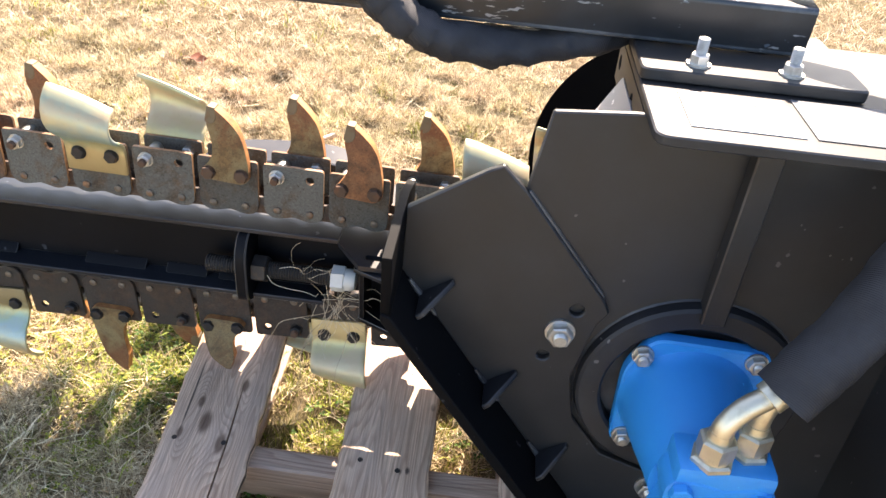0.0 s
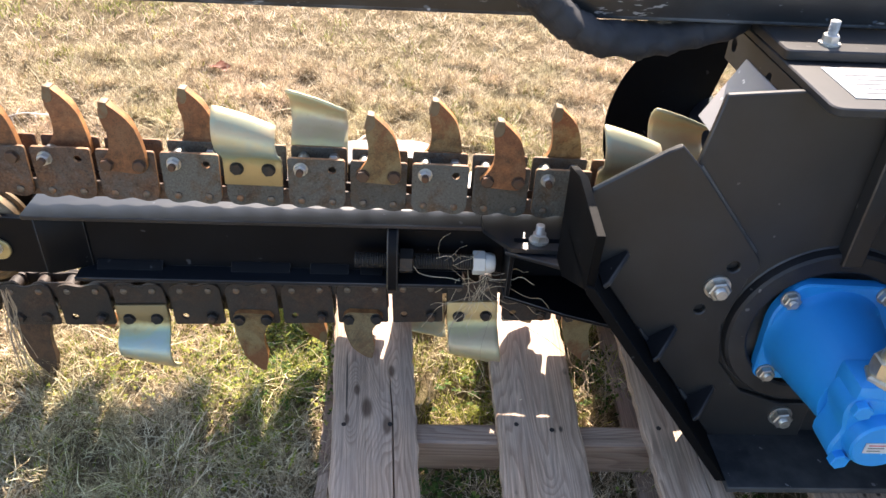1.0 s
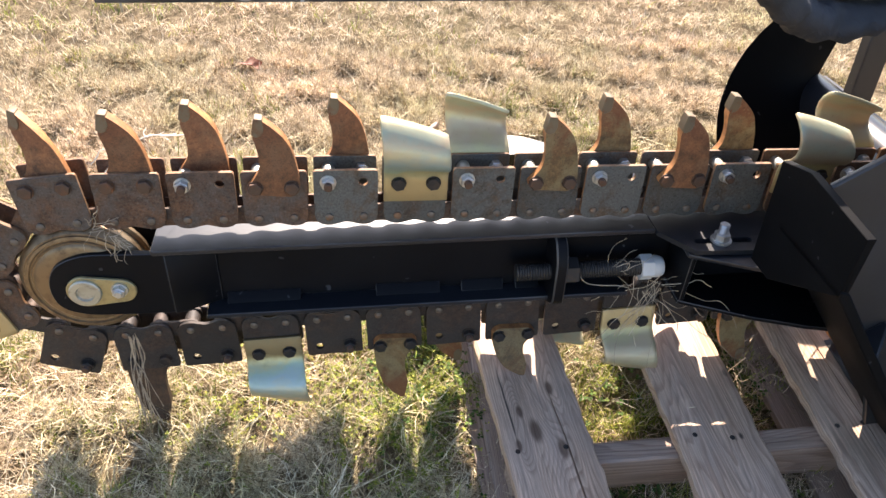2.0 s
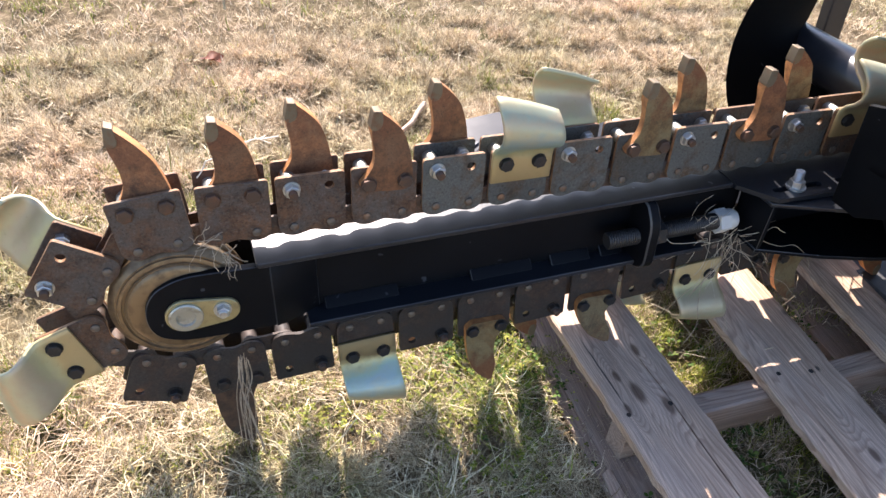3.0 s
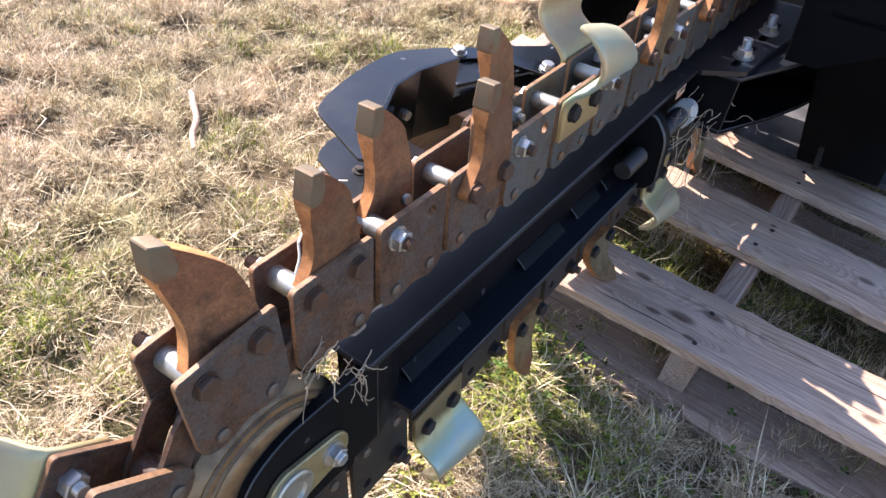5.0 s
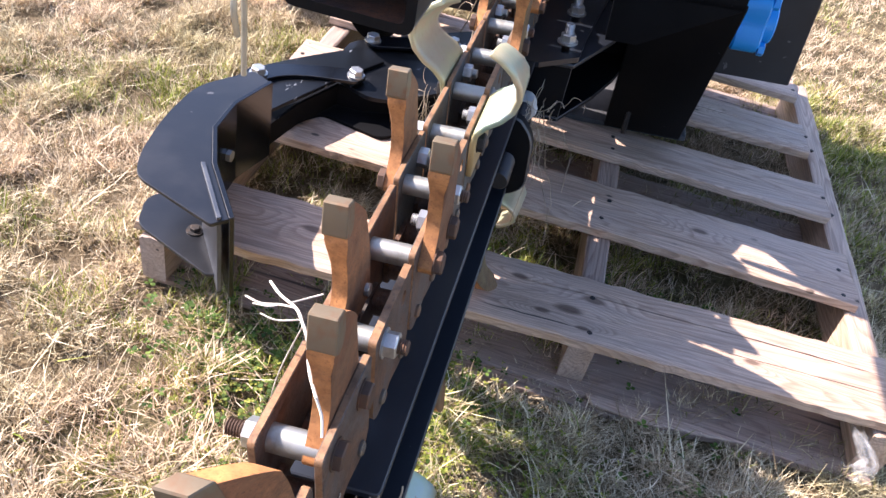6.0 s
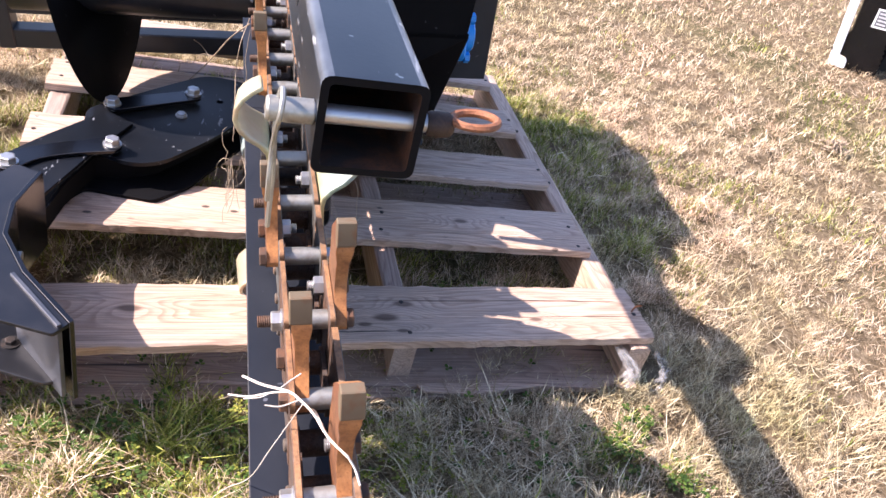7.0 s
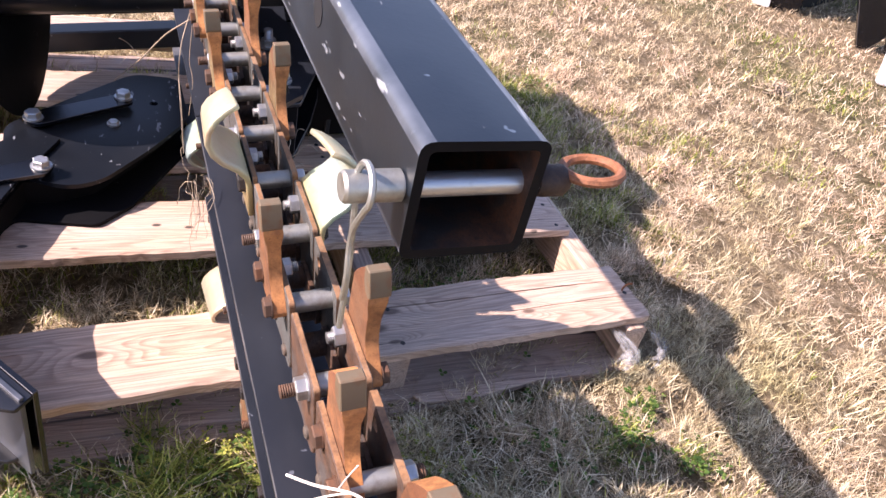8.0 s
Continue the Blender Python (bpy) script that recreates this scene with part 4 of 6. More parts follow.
def sidebar(y0, y1, hole_at, low=1.0):
    o = rounded([(-0.0466, 0.078), (-0.0462, -0.002), (-0.040, -0.0115), (-0.0254, -0.0155), (-0.011, -0.0115), (0.0, -0.0085), (0.011, -0.0115), (0.0254, -0.0155), (0.040, -0.0115), (0.0462, -0.002), (0.0466, 0.078)], [0.005, 0.008, 0.008, 0.012, 0.005, 0.006, 0.005, 0.012, 0.008, 0.008, 0.005], 3)
    o = [(x, z if z > -0.002 else -0.002 + (z + 0.002) * low) for x, z in o]
    holes = [circle(h, 0.059, 0.0068, 12) for h in hole_at]
    bm = plate(o, y0, y1, holes=holes, bev=0 if holes else 0.0008)
    for f in bm.faces:
        f.material_index = 1 if abs(f.normal.y) < 0.7 else 0
    return bm


ME = {}
for side, y0, y1 in (("near", -HALF, -HALF + 0.006), ("far", HALF - 0.006, HALF)):
    for hl in (0, 1):
        ME["side", side, hl] = link_mesh("side_plate", sidebar(y0, y1, (0.0254,) if hl else ()), "plate", 35)
        ME["side", side, hl, "grey"] = ME["side", side, hl].copy()
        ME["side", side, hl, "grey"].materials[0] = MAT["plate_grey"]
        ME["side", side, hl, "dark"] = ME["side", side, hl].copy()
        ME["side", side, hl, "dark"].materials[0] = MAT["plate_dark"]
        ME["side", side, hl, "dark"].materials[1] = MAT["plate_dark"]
inner = []
for y0, y1 in ((-0.0175, -0.0130), (0.0130, 0.0175)):
    o = rounded([(0.0114, -0.012), (0.0254, -0.0150), (0.051, -0.0125), (0.0762, -0.0150), (0.090, -0.012), (0.090, 0.012), (0.0762, 0.0165), (0.051, 0.0155), (0.0254, 0.0165), (0.0114, 0.012)], 0.006, 2)
    inner.append(plate(o, y0, y1))
for x in (-0.0254, 0.0254):
    inner.append(lathe([(-0.0130, 0.0125), (0.0130, 0.0125)], "y", 16, (x, 0, 0)))
ME["link"] = link_mesh("chain_link", join(*inner), "plate", 40)
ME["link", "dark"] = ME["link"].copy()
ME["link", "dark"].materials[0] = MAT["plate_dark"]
for side, sg in (("near", -1), ("far", 1)):
    for ix, x in ((0, -0.0254), (1, 0.0254)):
        ME["rivet", side, ix] = link_mesh("rivet", lathe([(sg * (HALF - 0.003), 0.0062), (sg * (HALF + 0.0022), 0.0062), (sg * (HALF + 0.0035), 0.0045)], "y", 10, (x, 0, 0)), "rivet", 40)
        for out in (0.0, 0.012, 0.006):
            y = sg * (HALF + out)
            ME["head", side, ix, out] = link_mesh("bolt_head", join(hexa(0.0105, y, y + sg * 0.0075, "y", (x, 0, 0.059), 0.2 + ix), lathe([(y, 0.0115), (y + sg * 0.0012, 0.0115)], "y", 14, (x, 0, 0.059))), "dark_bolt", 30)
            ME["rusty_head", side, ix, out] = ME["head", side, ix, out].copy()
            ME["rusty_head", side, ix, out].materials[0] = MAT["bolt_rust"]
        y = sg * HALF
        ME["nut", side, ix] = link_mesh("nut", join(lathe([(y, 0.0120), (y + sg * 0.0014, 0.0120)], "y", 14, (x, 0, 0.059)), hexa(0.0102, y + sg * 0.0014, y + sg * 0.011, "y", (x, 0, 0.059), 0.5)), "zinc", 30)
        ME["end", side, ix] = link_mesh("bolt_end", thread(0.0062, y + sg * 0.008, y + sg * (0.0185 if side == "near" else 0.0235), "y", (x, 0, 0.059), 0.0018, 10), "bolt_rust", 30)
        yi = sg * (HALF - 0.006)
        ME["inut", side, ix] = link_mesh("inner_nut", join(hexa(0.0102, yi, yi - sg * 0.010, "y", (x, 0, 0.059), 0.1), thread(0.0058, yi - sg * 0.009, yi - sg * 0.016, "y", (x, 0, 0.059), 0.0016, 9)), "zinc", 30)
for side in ("near", "far"):
    for ix in (0, 1):
        ME["dark_nut", side, ix] = ME["nut", side, ix].copy()
        ME["dark_nut", side, ix].materials[0] = MAT["dark_bolt"]
ME["spacer"] = link_mesh("spacer", lathe([(-HALF + 0.006, 0.0098), (HALF - 0.006, 0.0098)], "y", 16, (-0.0254, 0, 0.059)), "spacer", 40)
TOOTH = rounded([(-0.017, 0.1670), (-0.022, 0.1380), (-0.0165, 0.1100), (-0.0175, 0.0860), (-0.030, 0.0680), (-0.038, 0.0580), (-0.030, 0.0470), (0.026, 0.0430), (0.0365, 0.0520), (0.0365, 0.0760), (0.031, 0.1100), (0.021, 0.1380), (0.002, 0.1570), (-0.009, 0.1660)], [0.001, 0.003, 0.012, 0.01, 0.006, 0.004, 0.005, 0.006, 0.006, 0.012, 0.02, 0.02, 0.01, 0.002], 3)


def tooth_mesh(y0, y1, mat, lean):
    bm = plate(TOOTH, y0, y1)
    mid, sg = (y0 + y1) / 2, (1 if y1 > 0 and y0 > 0 else -1)
    for v in bm.verts:
        up = max(0.0, v.co.z - 0.081) / 0.085
        wide = 1 + 0.42 * max(0.0, min(1.0, (v.co.z - 0.124) / 0.012))
        v.co.y = mid + (v.co.y - mid) * wide + sg * lean * up * up
    bevel_all(bm, 0.0009, 1, 25)
    for f in bm.faces:
        f.material_index = 1 if abs(f.normal.y) < 0.7 else 0
    return link_mesh("tooth", bm, mat, 30)


def insert_mesh(y0, y1, lean):
    mid, sg = (y0 + y1) / 2, (1 if y1 > 0 and y0 > 0 else -1)
    o = rounded([(-0.0188, 0.1685), (-0.0236, 0.1450), (-0.0190, 0.1400), (-0.0100, 0.1425), (-0.0062, 0.1510), (-0.0072, 0.1668)], [0.001, 0.001, 0.003, 0.004, 0.004, 0.001], 2)
    bm = plate(o, mid - 0.0091 + sg * lean * 0.8, mid + 0.0091 + sg * lean * 0.8, bev=0.0010)
    return link_mesh("carbide_tip", bm, "carbide", 30)


for side, sg in (("near", -1), ("far", 1)):
    for where, a in (("out", HALF), ("in", HALF - 0.018)):
        y0, y1 = sorted((sg * a, sg * (a + 0.012)))
        for mat in ("rust", "tooth_gold", "dark_rust"):
            ME["tooth", side, where, mat] = tooth_mesh(y0, y1, mat, 0.003)
        ME["tip", side, where] = insert_mesh(y0, y1, 0.003)


def cup_mesh(sg):
    """A curled cup cutter: a bolted flange that bellies outwards and curls back over the chain."""
    prof = [(0.0, 0.028), (0.0, 0.066), (0.002, 0.076), (0.010, 0.086), (0.024, 0.096), (0.035, 0.109), (0.040, 0.124), (0.038, 0.139), (0.030, 0.153), (0.018, 0.164), (0.006, 0.171)]
    nx = 10
    bm = bmesh.new()
    rows = []
    for i in range(nx + 1):
        f = i / nx
        x = -0.047 + 0.094 * f
        cut = 1.0 - 0.30 * f ** 1.3
        row = []
        for y, z in prof:
            zz = z if z < 0.071 else 0.071 + (z - 0.071) * cut
            yy = y * (1.0 - 0.12 * f)
            xx = x + (-0.006 * max(0.0, (z - 0.076) / 0.09) if f < 0.5 else -0.004 * max(0.0, (z - 0.076) / 0.09))
            row.append(bm.verts.new((xx, sg * (HALF + 0.0062 + yy), zz)))
        rows.append(row)
    for a, b in zip(rows, rows[1:]):
        for i in range(len(prof) - 1):
            bm.faces.new((a[i], b[i], b[i + 1], a[i + 1]))
    bmesh.ops.recalc_face_normals(bm, faces=bm.faces)
    r = bmesh.ops.solidify(bm, geom=bm.faces[:], thickness=0.006 * (1 if sg > 0 else 1))
    return link_mesh("cup", bevel_all(bm, 0.001, 1, 50), "cup", 50)


def twist(me):
    """The leading edge of a tooth knocked over towards the chain's middle."""
    out = me.copy()
    for v in out.vertices:
        up = max(0.0, (v.co.z - 0.081) / 0.085)
        foot = max(0.0, min(1.0, (v.co.z - 0.060) / 0.021))
        ahead = max(0.0, min(1.0, (0.022 - v.co.x) / 0.040))
        v.co.y += (0.009 * foot + 0.016 * up) * ahead
    return out


ME["twisted"] = twist(ME["tooth", "near", "in", "rust"])
ME["twisted_tip"] = twist(ME["tip", "near", "in"])
for mat in ("rust", "tooth_gold", "dark_rust"):
    worn = ME["tooth", "far", "out", mat].copy()
    for v in worn.vertices:
        if v.co.z > 0.06:
            v.co.z = 0.06 + (v.co.z - 0.06) * 0.62
    ME["worn", "far", "out", mat] = worn
# which cutter each link carries: side, kind and finish
CUTTER = {}
for k in (-2, -1):
    CUTTER[k] = ("near", "tooth", "in", "rust")
for k, v in {0: ("far", "tooth", "in", "rust"), 1: ("near", "tooth", "out", "rust"), 2: ("far", "tooth", "out", "rust"), 3: ("near", "cup"), 4: ("far", "cup"), 5: ("near", "tooth", "out", "tooth_gold"), 6: ("far", "tooth", "out", "tooth_gold"), 7: ("near", "tooth", "out", "rust"), 8: ("far", "tooth", "out", "tooth_gold"), 9: ("near", "cup"), 10: ("far", "cup"), 11: ("near", "tooth", "out", "tooth_gold"),
             -3: ("far", "cup"), -4: ("near", "cup"), -5: ("far", "tooth", "out", "rust"), -6: ("near", "tooth", "in", "dark_rust"), -7: ("far", "tooth", "out", "rust"), -8: ("near", "cup"), -9: ("far", "tooth", "out", "rust"), -10: ("near", "tooth", "out", "tooth_gold"), -11: ("far", "tooth", "out", "tooth_gold"), -12: ("near", "tooth", "out", "tooth_gold"), -13: ("far", "cup"), -14: ("near", "cup"), -15: ("far", "tooth", "out", "tooth_gold"), -16: ("near", "tooth", "out", "tooth_gold"), -17: ("far", "cup"), -18: ("near", "tooth", "out", "tooth_gold")}.items():
    CUTTER[k] = v
# growth, slant and sideways bend of single cutters on the lower run; one rests on a deck board
LONG = {-6: (1.40, 0.13, 0.0), -10: (1.15, 0.05, 0.0), -12: (0.60, 0.02, 0.45)}
for k, (grow, slant, bend) in LONG.items():
    _, _, where, mat = CUTTER[k]
    ME["long", k] = ME["tooth", "near", where, mat].copy()
    for v in ME["long", k].vertices:
        if v.co.z > 0.07:
            v.co.z = 0.07 + (v.co.z - 0.07) * grow
            v.co.x = v.co.x * (1.15 if k == -6 else 1.0) + slant * (v.co.z - 0.07)
            v.co.y -= bend * (v.co.z - 0.07)
ME["cup", "near"], ME["cup", "far"] = cup_mesh(-1), cup_mesh(1)
for side in ("near", "far"):
    ME["cup", side, "dull"] = ME["cup", side].copy()
    ME["cup", side, "dull"].materials[0] = MAT["cup_dull"]
    ME["cup", side, "warm"] = ME["cup", side].copy()
    ME["cup", side, "warm"].materials[0] = MAT["cup_warm"]

for k in range(-18, 12):
    side, kind = CUTTER[k][:2]
    other = "far" if side == "near" else "near"
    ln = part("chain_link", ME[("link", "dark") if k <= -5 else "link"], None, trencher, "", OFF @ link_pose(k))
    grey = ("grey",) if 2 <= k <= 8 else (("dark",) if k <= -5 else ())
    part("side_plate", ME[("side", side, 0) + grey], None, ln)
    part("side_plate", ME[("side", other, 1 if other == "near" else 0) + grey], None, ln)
    part("spacer", ME["spacer"], None, ln)
    for ix in (0, 1):
        part("rivet", ME["rivet", "near", ix], None, ln)
        part("rivet", ME["rivet", "far", ix], None, ln)
        out = 0.0 if (kind == "tooth" and CUTTER[k][2] == "in") else (0.006 if kind == "cup" else 0.012)
        part("bolt_head", ME["rusty_head" if kind == "tooth" and k > -5 else "head", side, ix, out], None, ln)
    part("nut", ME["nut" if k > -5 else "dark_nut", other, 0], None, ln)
    part("bolt_end", ME["end", other, 0], None, ln)
    part("inner_nut", ME["inut", side, 1], None, ln)
    if kind == "tooth":
        _, _, where, mat = CUTTER[k]
        worn = k <= -5 and side == "far" and k != -11
        bent = k == -2
        part("tooth", ME["twisted"] if bent else ME["long", k] if k in LONG else ME["worn" if worn else "tooth", side, where, mat], None, ln, "bent rusty digging tooth" if bent else "curved rusty digging tooth")
        if not worn and k not in LONG:
            part("carbide_tip", ME["twisted_tip"] if bent else ME["tip", side, where], None, ln, "pale carbide tip")
    else:
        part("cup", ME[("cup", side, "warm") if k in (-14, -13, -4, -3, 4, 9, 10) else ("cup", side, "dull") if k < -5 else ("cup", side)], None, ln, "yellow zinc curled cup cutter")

# ---- drive housing ----
tp("side_panel", plate([(0.326, 0.723), (0.418, 0.731), (1.02, 0.738), (1.02, 0.11), (0.40, 0.11), (0.30, 0.40), (0.306, 0.60)], -0.236, -0.226, bev=0.0018, holes=(circle(0.558, 0.3465, 0.112, 40),)), "black", "flat black drive housing panel")
PA = [(0.170, 0.585), (0.262, 0.646), (0.280, 0.655), (0.311, 0.624), (0.429, 0.480), (0.437, 0.464), (0.424, 0.442), (0.406, 0.350), (0.422, 0.275), (0.472, 0.212), (0.545, 0.186), (0.60, 0.186), (0.60, 0.105), (0.445, 0.105), (0.1675, 0.495)]
tp("bearing_panel", plate(PA, -0.2475, -0.2365, bev=0.0018, holes=(circle(0.3965, 0.4625, 0.0095, 14), circle(0.3640, 0.3830, 0.0085, 14))), "black", "black polygon chain guard panel")
tp("motor_ring", lathe([(-0.226, 0.113), (-0.250, 0.113), (-0.254, 0.117), (-0.254, 0.142), (-0.250, 0.146), (-0.226, 0.148)], "y", 56, (0.562, 0, 0.3465)), "black_dusty", "raised black mounting ring")
tp("ring_weld", lathe([(-0.226, 0.143), (-0.2385, 0.149), (-0.233, 0.154), (-0.2262, 0.157)], "y", 56, (0.562, 0, 0.3465)), "weld", "rough weld bead round the ring")
tp("bearing_plate", lathe([(-0.205, 0.112), (-0.212, 0.112)], "y", 40, (0.562, 0, 0.3465)), "black")
# flange of the guard
tp("guard_flange", plate([(-0.342, 0.486), (-0.200, 0.405), (-0.150, 0.405), (-0.150, 0.570), (-0.215, 0.588), (-0.350, 0.577)], 0.157, 0.169, "x", bev=0.0008), "guard", "black front shield of the chain guard")
lowf = tp("guard_rail", plate([(0.157, 0.496), (0.157, 0.484), (0.425, 0.108), (0.442, 0.108), (0.169, 0.492)], -0.346, -0.190, bev=0.0018), "guard", "diagonal black guard flange")
# small three-cornered gussets between panel and rail
U = Vector((0.5815, 0.0, -0.8135))
V = Vector((0.8135, 0.0, 0.5815))
for d in (0.046, 0.214, 0.368):
    c = Vector((0.1685, -0.2475, 0.4945)) + U * d
    g = plate([(0.0, 0.0), (0.050, 0.0), (0.051, 0.007), (0.010, 0.048), (0.0, 0.050)], -0.004, 0.004, "z", bev=0.0014)
    moved(g, Matrix(((V.x, 0, U.x, c.x), (0, -1, 0, c.y), (V.z, 0, U.z, c.z), (0, 0, 0, 1))))
    part("gusset", g, "black_dusty", lowf)
    wl = sweep([c + V * 0.002 + U * k + Vector((0, -0.003, 0)) for k in (-0.030, -0.010, 0.012, 0.034)], [0.0025, 0.004, 0.0042, 0.0025], 7)
    part("weld_bead", wl, "weld", lowf)
tp("panel_seam", sweep([(0.311 + 0.118 * f, -0.2375, 0.6245 - 0.144 * f) for f in (0.02, 0.35, 0.65, 0.98)], 0.0032, 7), "weld")
tp("guard_inner", plate([(-0.234, 0.262), (-0.030, 0.252), (-0.030, 0.390), (-0.234, 0.390)], 0.372, 0.380, "x", bev=0.001), "guard", "black inner plate of the chain guard")
skid = tp("skid_plate", plate([(0.44, -0.36), (0.98, -0.36), (0.98, 0.04), (0.44, 0.04)], 0.098, 0.110, "z", bev=0.0015), "skid", "dusty black skid plate")
for x, z in ((0.380, 0.427), (0.5535, 0.160)):
    tp("panel_bolt", join(lathe([(-0.2475, 0.020), (-0.251, 0.020)], "y", 18, (x, 0, z)), hexa(0.0172, -0.251, -0.264, "y", (x, 0, z), 0.15), thread(0.0098, -0.263, -0.271, "y", (x, 0, z), 0.0022, 12)), "zinc", "zinc plated bolt and nut")
# upright rib, top table and base of the tube
tp("upright_rib", plate([(0.547, 0.475), (0.577, 0.475), (0.580, 0.730), (0.550, 0.730)], -0.262, -0.236, bev=0.002), "black")
table = tp("top_table", plate(rounded([(0.426, -0.310), (1.02, -0.310), (1.02, 0.06), (0.426, 0.06)], [0.018, 0.005, 0.005, 0.005]), 0.729, 0.741, "z", bev=0.0018), "table", "sunlit black top table")
# the cover's sunlit look is in its colour
part("front_cover", plate([(0.424, 0.702), (0.430, 0.699), (0.378, 0.604), (0.372, 0.607)], -0.234, -0.040, bev=0.0008), "cover", table, "sloping cover plate with sunlight put into its pale colour")
part("table_skirt", plate([(-0.234, 0.672), (0.045, 0.672), (0.045, 0.728), (-0.234, 0.728)], 0.426, 0.434, "x", bev=0, holes=(circle(-0.125, 0.702, 0.011, 14), circle(0.02, 0.702, 0.011, 14))), "black_dusty", table)
bp = tp("tube_base", plate(rounded([(0.425, -0.155), (0.690, -0.155), (0.690, 0.045), (0.425, 0.045)], 0.012), 0.742, 0.757, "z", bev=0.002), "black", "bolted black base plate")
for x, y in ((0.495, -0.125), (0.605, -0.125), (0.495, 0.03), (0.605, 0.03)):
    part("base_bolt", join(lathe([(0.757, 0.0150), (0.760, 0.0150)], "z", 18, (x, y, 0)), hexa(0.0118, 0.760, 0.771, "z", (x, y, 0), 0.2), thread(0.0072, 0.770, 0.790, "z", (x, y, 0), 0.0020, 12)), "zinc", bp)


# square receiver tube with its pin
def square_tube(x0, x1, y0, y1, z0a, z0b, h, wall, r):
    bm = bmesh.new()
    loops = []
    for x, z0 in ((x0, z0a), (x1, z0b)):
        for inset, rr in ((0, r), (wall, r * 0.5)):
            o = rounded([(y0 + inset, z0 + inset), (y1 - inset, z0 + inset), (y1 - inset, z0 + h - inset), (y0 + inset, z0 + h - inset)], rr, 4)
            loops.append([bm.verts.new((x, a, b)) for a, b in o])
    n = len(loops[0])
    for i in range(n):
        j = (i + 1) % n
        for a, b in ((0, 2), (1, 3), (0, 1), (2, 3)):
            f = bm.faces.new((loops[a][i], loops[a][j], loops[b][j], loops[b][i]))
            # slot 3: end rims, coloured darker for the shade on them
            f.material_index = {(1, 3): 1, (0, 1): 3, (2, 3): 3}.get((a, b), 2 if i % 5 != 4 else 0)
    bmesh.ops.recalc_face_normals(bm, faces=bm.faces)
    return bm


TUBE_Y0, TUBE_Y1 = -0.0610, 0.0025
tube = tp("receiver_tube", square_tube(-0.7185, 0.636, TUBE_Y0, TUBE_Y1, 0.763, 0.760, 0.0635, 0.0050, 0.007), "tube", "black square receiver tube with worn edges and rusty mouth")
TUBE_ROLL = Matrix.Translation((0, -0.030, 0.795)) @ Matrix.Rotation(radians(5.0), 4, 'X') @ Matrix.Translation((0, 0.030, -0.795))
tube.matrix_basis = OFF @ TUBE_ROLL
tube.data.materials.append(MAT["tube_edge"])
# darker black that paints in the shade of the tube's rims
tube.data.materials.append(MAT["web"])
for y in (TUBE_Y0, TUBE_Y1):
    s = 1 if y > -0.03 else -1
    # a near-black disc on the wall stands in for the hole's dark inside
    part("pin_hole", lathe([(y - s * 0.002, 0.010), (y + s * 0.0005, 0.010)], "y", 16, (-0.535, 0, 0.804)), "void", tube)
pin_z = 0.797
pin = tp("hitch_pin", lathe([(-0.080, 0.0060), (0.024, 0.0060)], "y", 18, (-0.7070, 0, pin_z)), "zinc", "zinc hitch pin with clip")
pin.matrix_basis = OFF @ TUBE_ROLL
part("pin_collar", lathe([(-0.082, 0.0060), (-0.079, 0.0080), (-0.068, 0.0080), (-0.065, 0.0070)], "y", 18, (-0.7070, 0, pin_z)), "dark_rust", pin)
ringp = [(-0.7070 + 0.0138 * math.sin(a), -0.0955 + 0.0142 * math.cos(a), pin_z + 0.0050 - 0.0022 * math.sin(a) - 0.0012 * math.cos(a)) for a in [2 * math.pi * i / 26 for i in range(27)]]
part("pin_ring", sweep(ringp, 0.0027, 8), "rust", pin, "rusty pin handle ring")
part("pin_end", lathe([(0.0035, 0.0076), (0.029, 0.0076), (0.0305, 0.0064)], "y", 18, (-0.7070, 0, pin_z)), "spacer", pin)
loop = [(-0.7165 + 0.0105 * math.cos(a), 0.0235 - 0.0012 * math.sin(a), pin_z + 0.0060 + 0.0105 * math.sin(a)) for a in [radians(-62 + 36 * i) for i in range(9)]]
clip = spline([(-0.7130, 0.0230, pin_z - 0.080), (-0.7125, 0.0230, pin_z - 0.040)] + loop + [(-0.7150, 0.0250, pin_z - 0.020), (-0.7185, 0.0255, pin_z - 0.042), (-0.7160, 0.0250, pin_z - 0.058)], 6)
part("hairpin_clip", sweep(clip, 0.0016, 7), "spacer", pin)

# ---- hydraulic motor ----
mo = tp("motor", moved(plate(rounded([(0.474, 0.270), (0.640, 0.262), (0.660, 0.345), (0.648, 0.452), (0.498, 0.456), (0.470, 0.400)], [0.014, 0.014, 0.03, 0.014, 0.02, 0.02], 5), -0.262, -0.240, bev=0.003), Matrix.Translation((0, 0, -0.012))), "blue", "bright blue hydraulic motor")
part("motor_body", lathe([(-0.260, 0.090), (-0.266, 0.086), (-0.280, 0.083), (-0.320, 0.077), (-0.362, 0.069), (-0.398, 0.064)], "y", 36, (0.560, 0, 0.345)), "blue", mo)
cap_o = []
for i in range(40):
    a = 2 * math.pi * i / 40
    cap_o.append((0.562 + (0.066 + 0.011 * math.cos(4 * a + math.pi)) * math.cos(a), 0.340 + (0.066 + 0.011 * math.cos(4 * a + math.pi)) * math.sin(a)))
part("valve_housing", plate(cap_o, -0.450, -0.396, bev=0.004), "blue", mo)
part("port_block", box(0.507, 0.617, -0.448, -0.390, 0.366, 0.418, 0.008, 2), "blue", mo)
part("end_cap", lathe([(-0.448, 0.042), (-0.467, 0.040), (-0.470, 0.037)], "y", 32, (0.553, 0, 0.332)), "blue", mo)
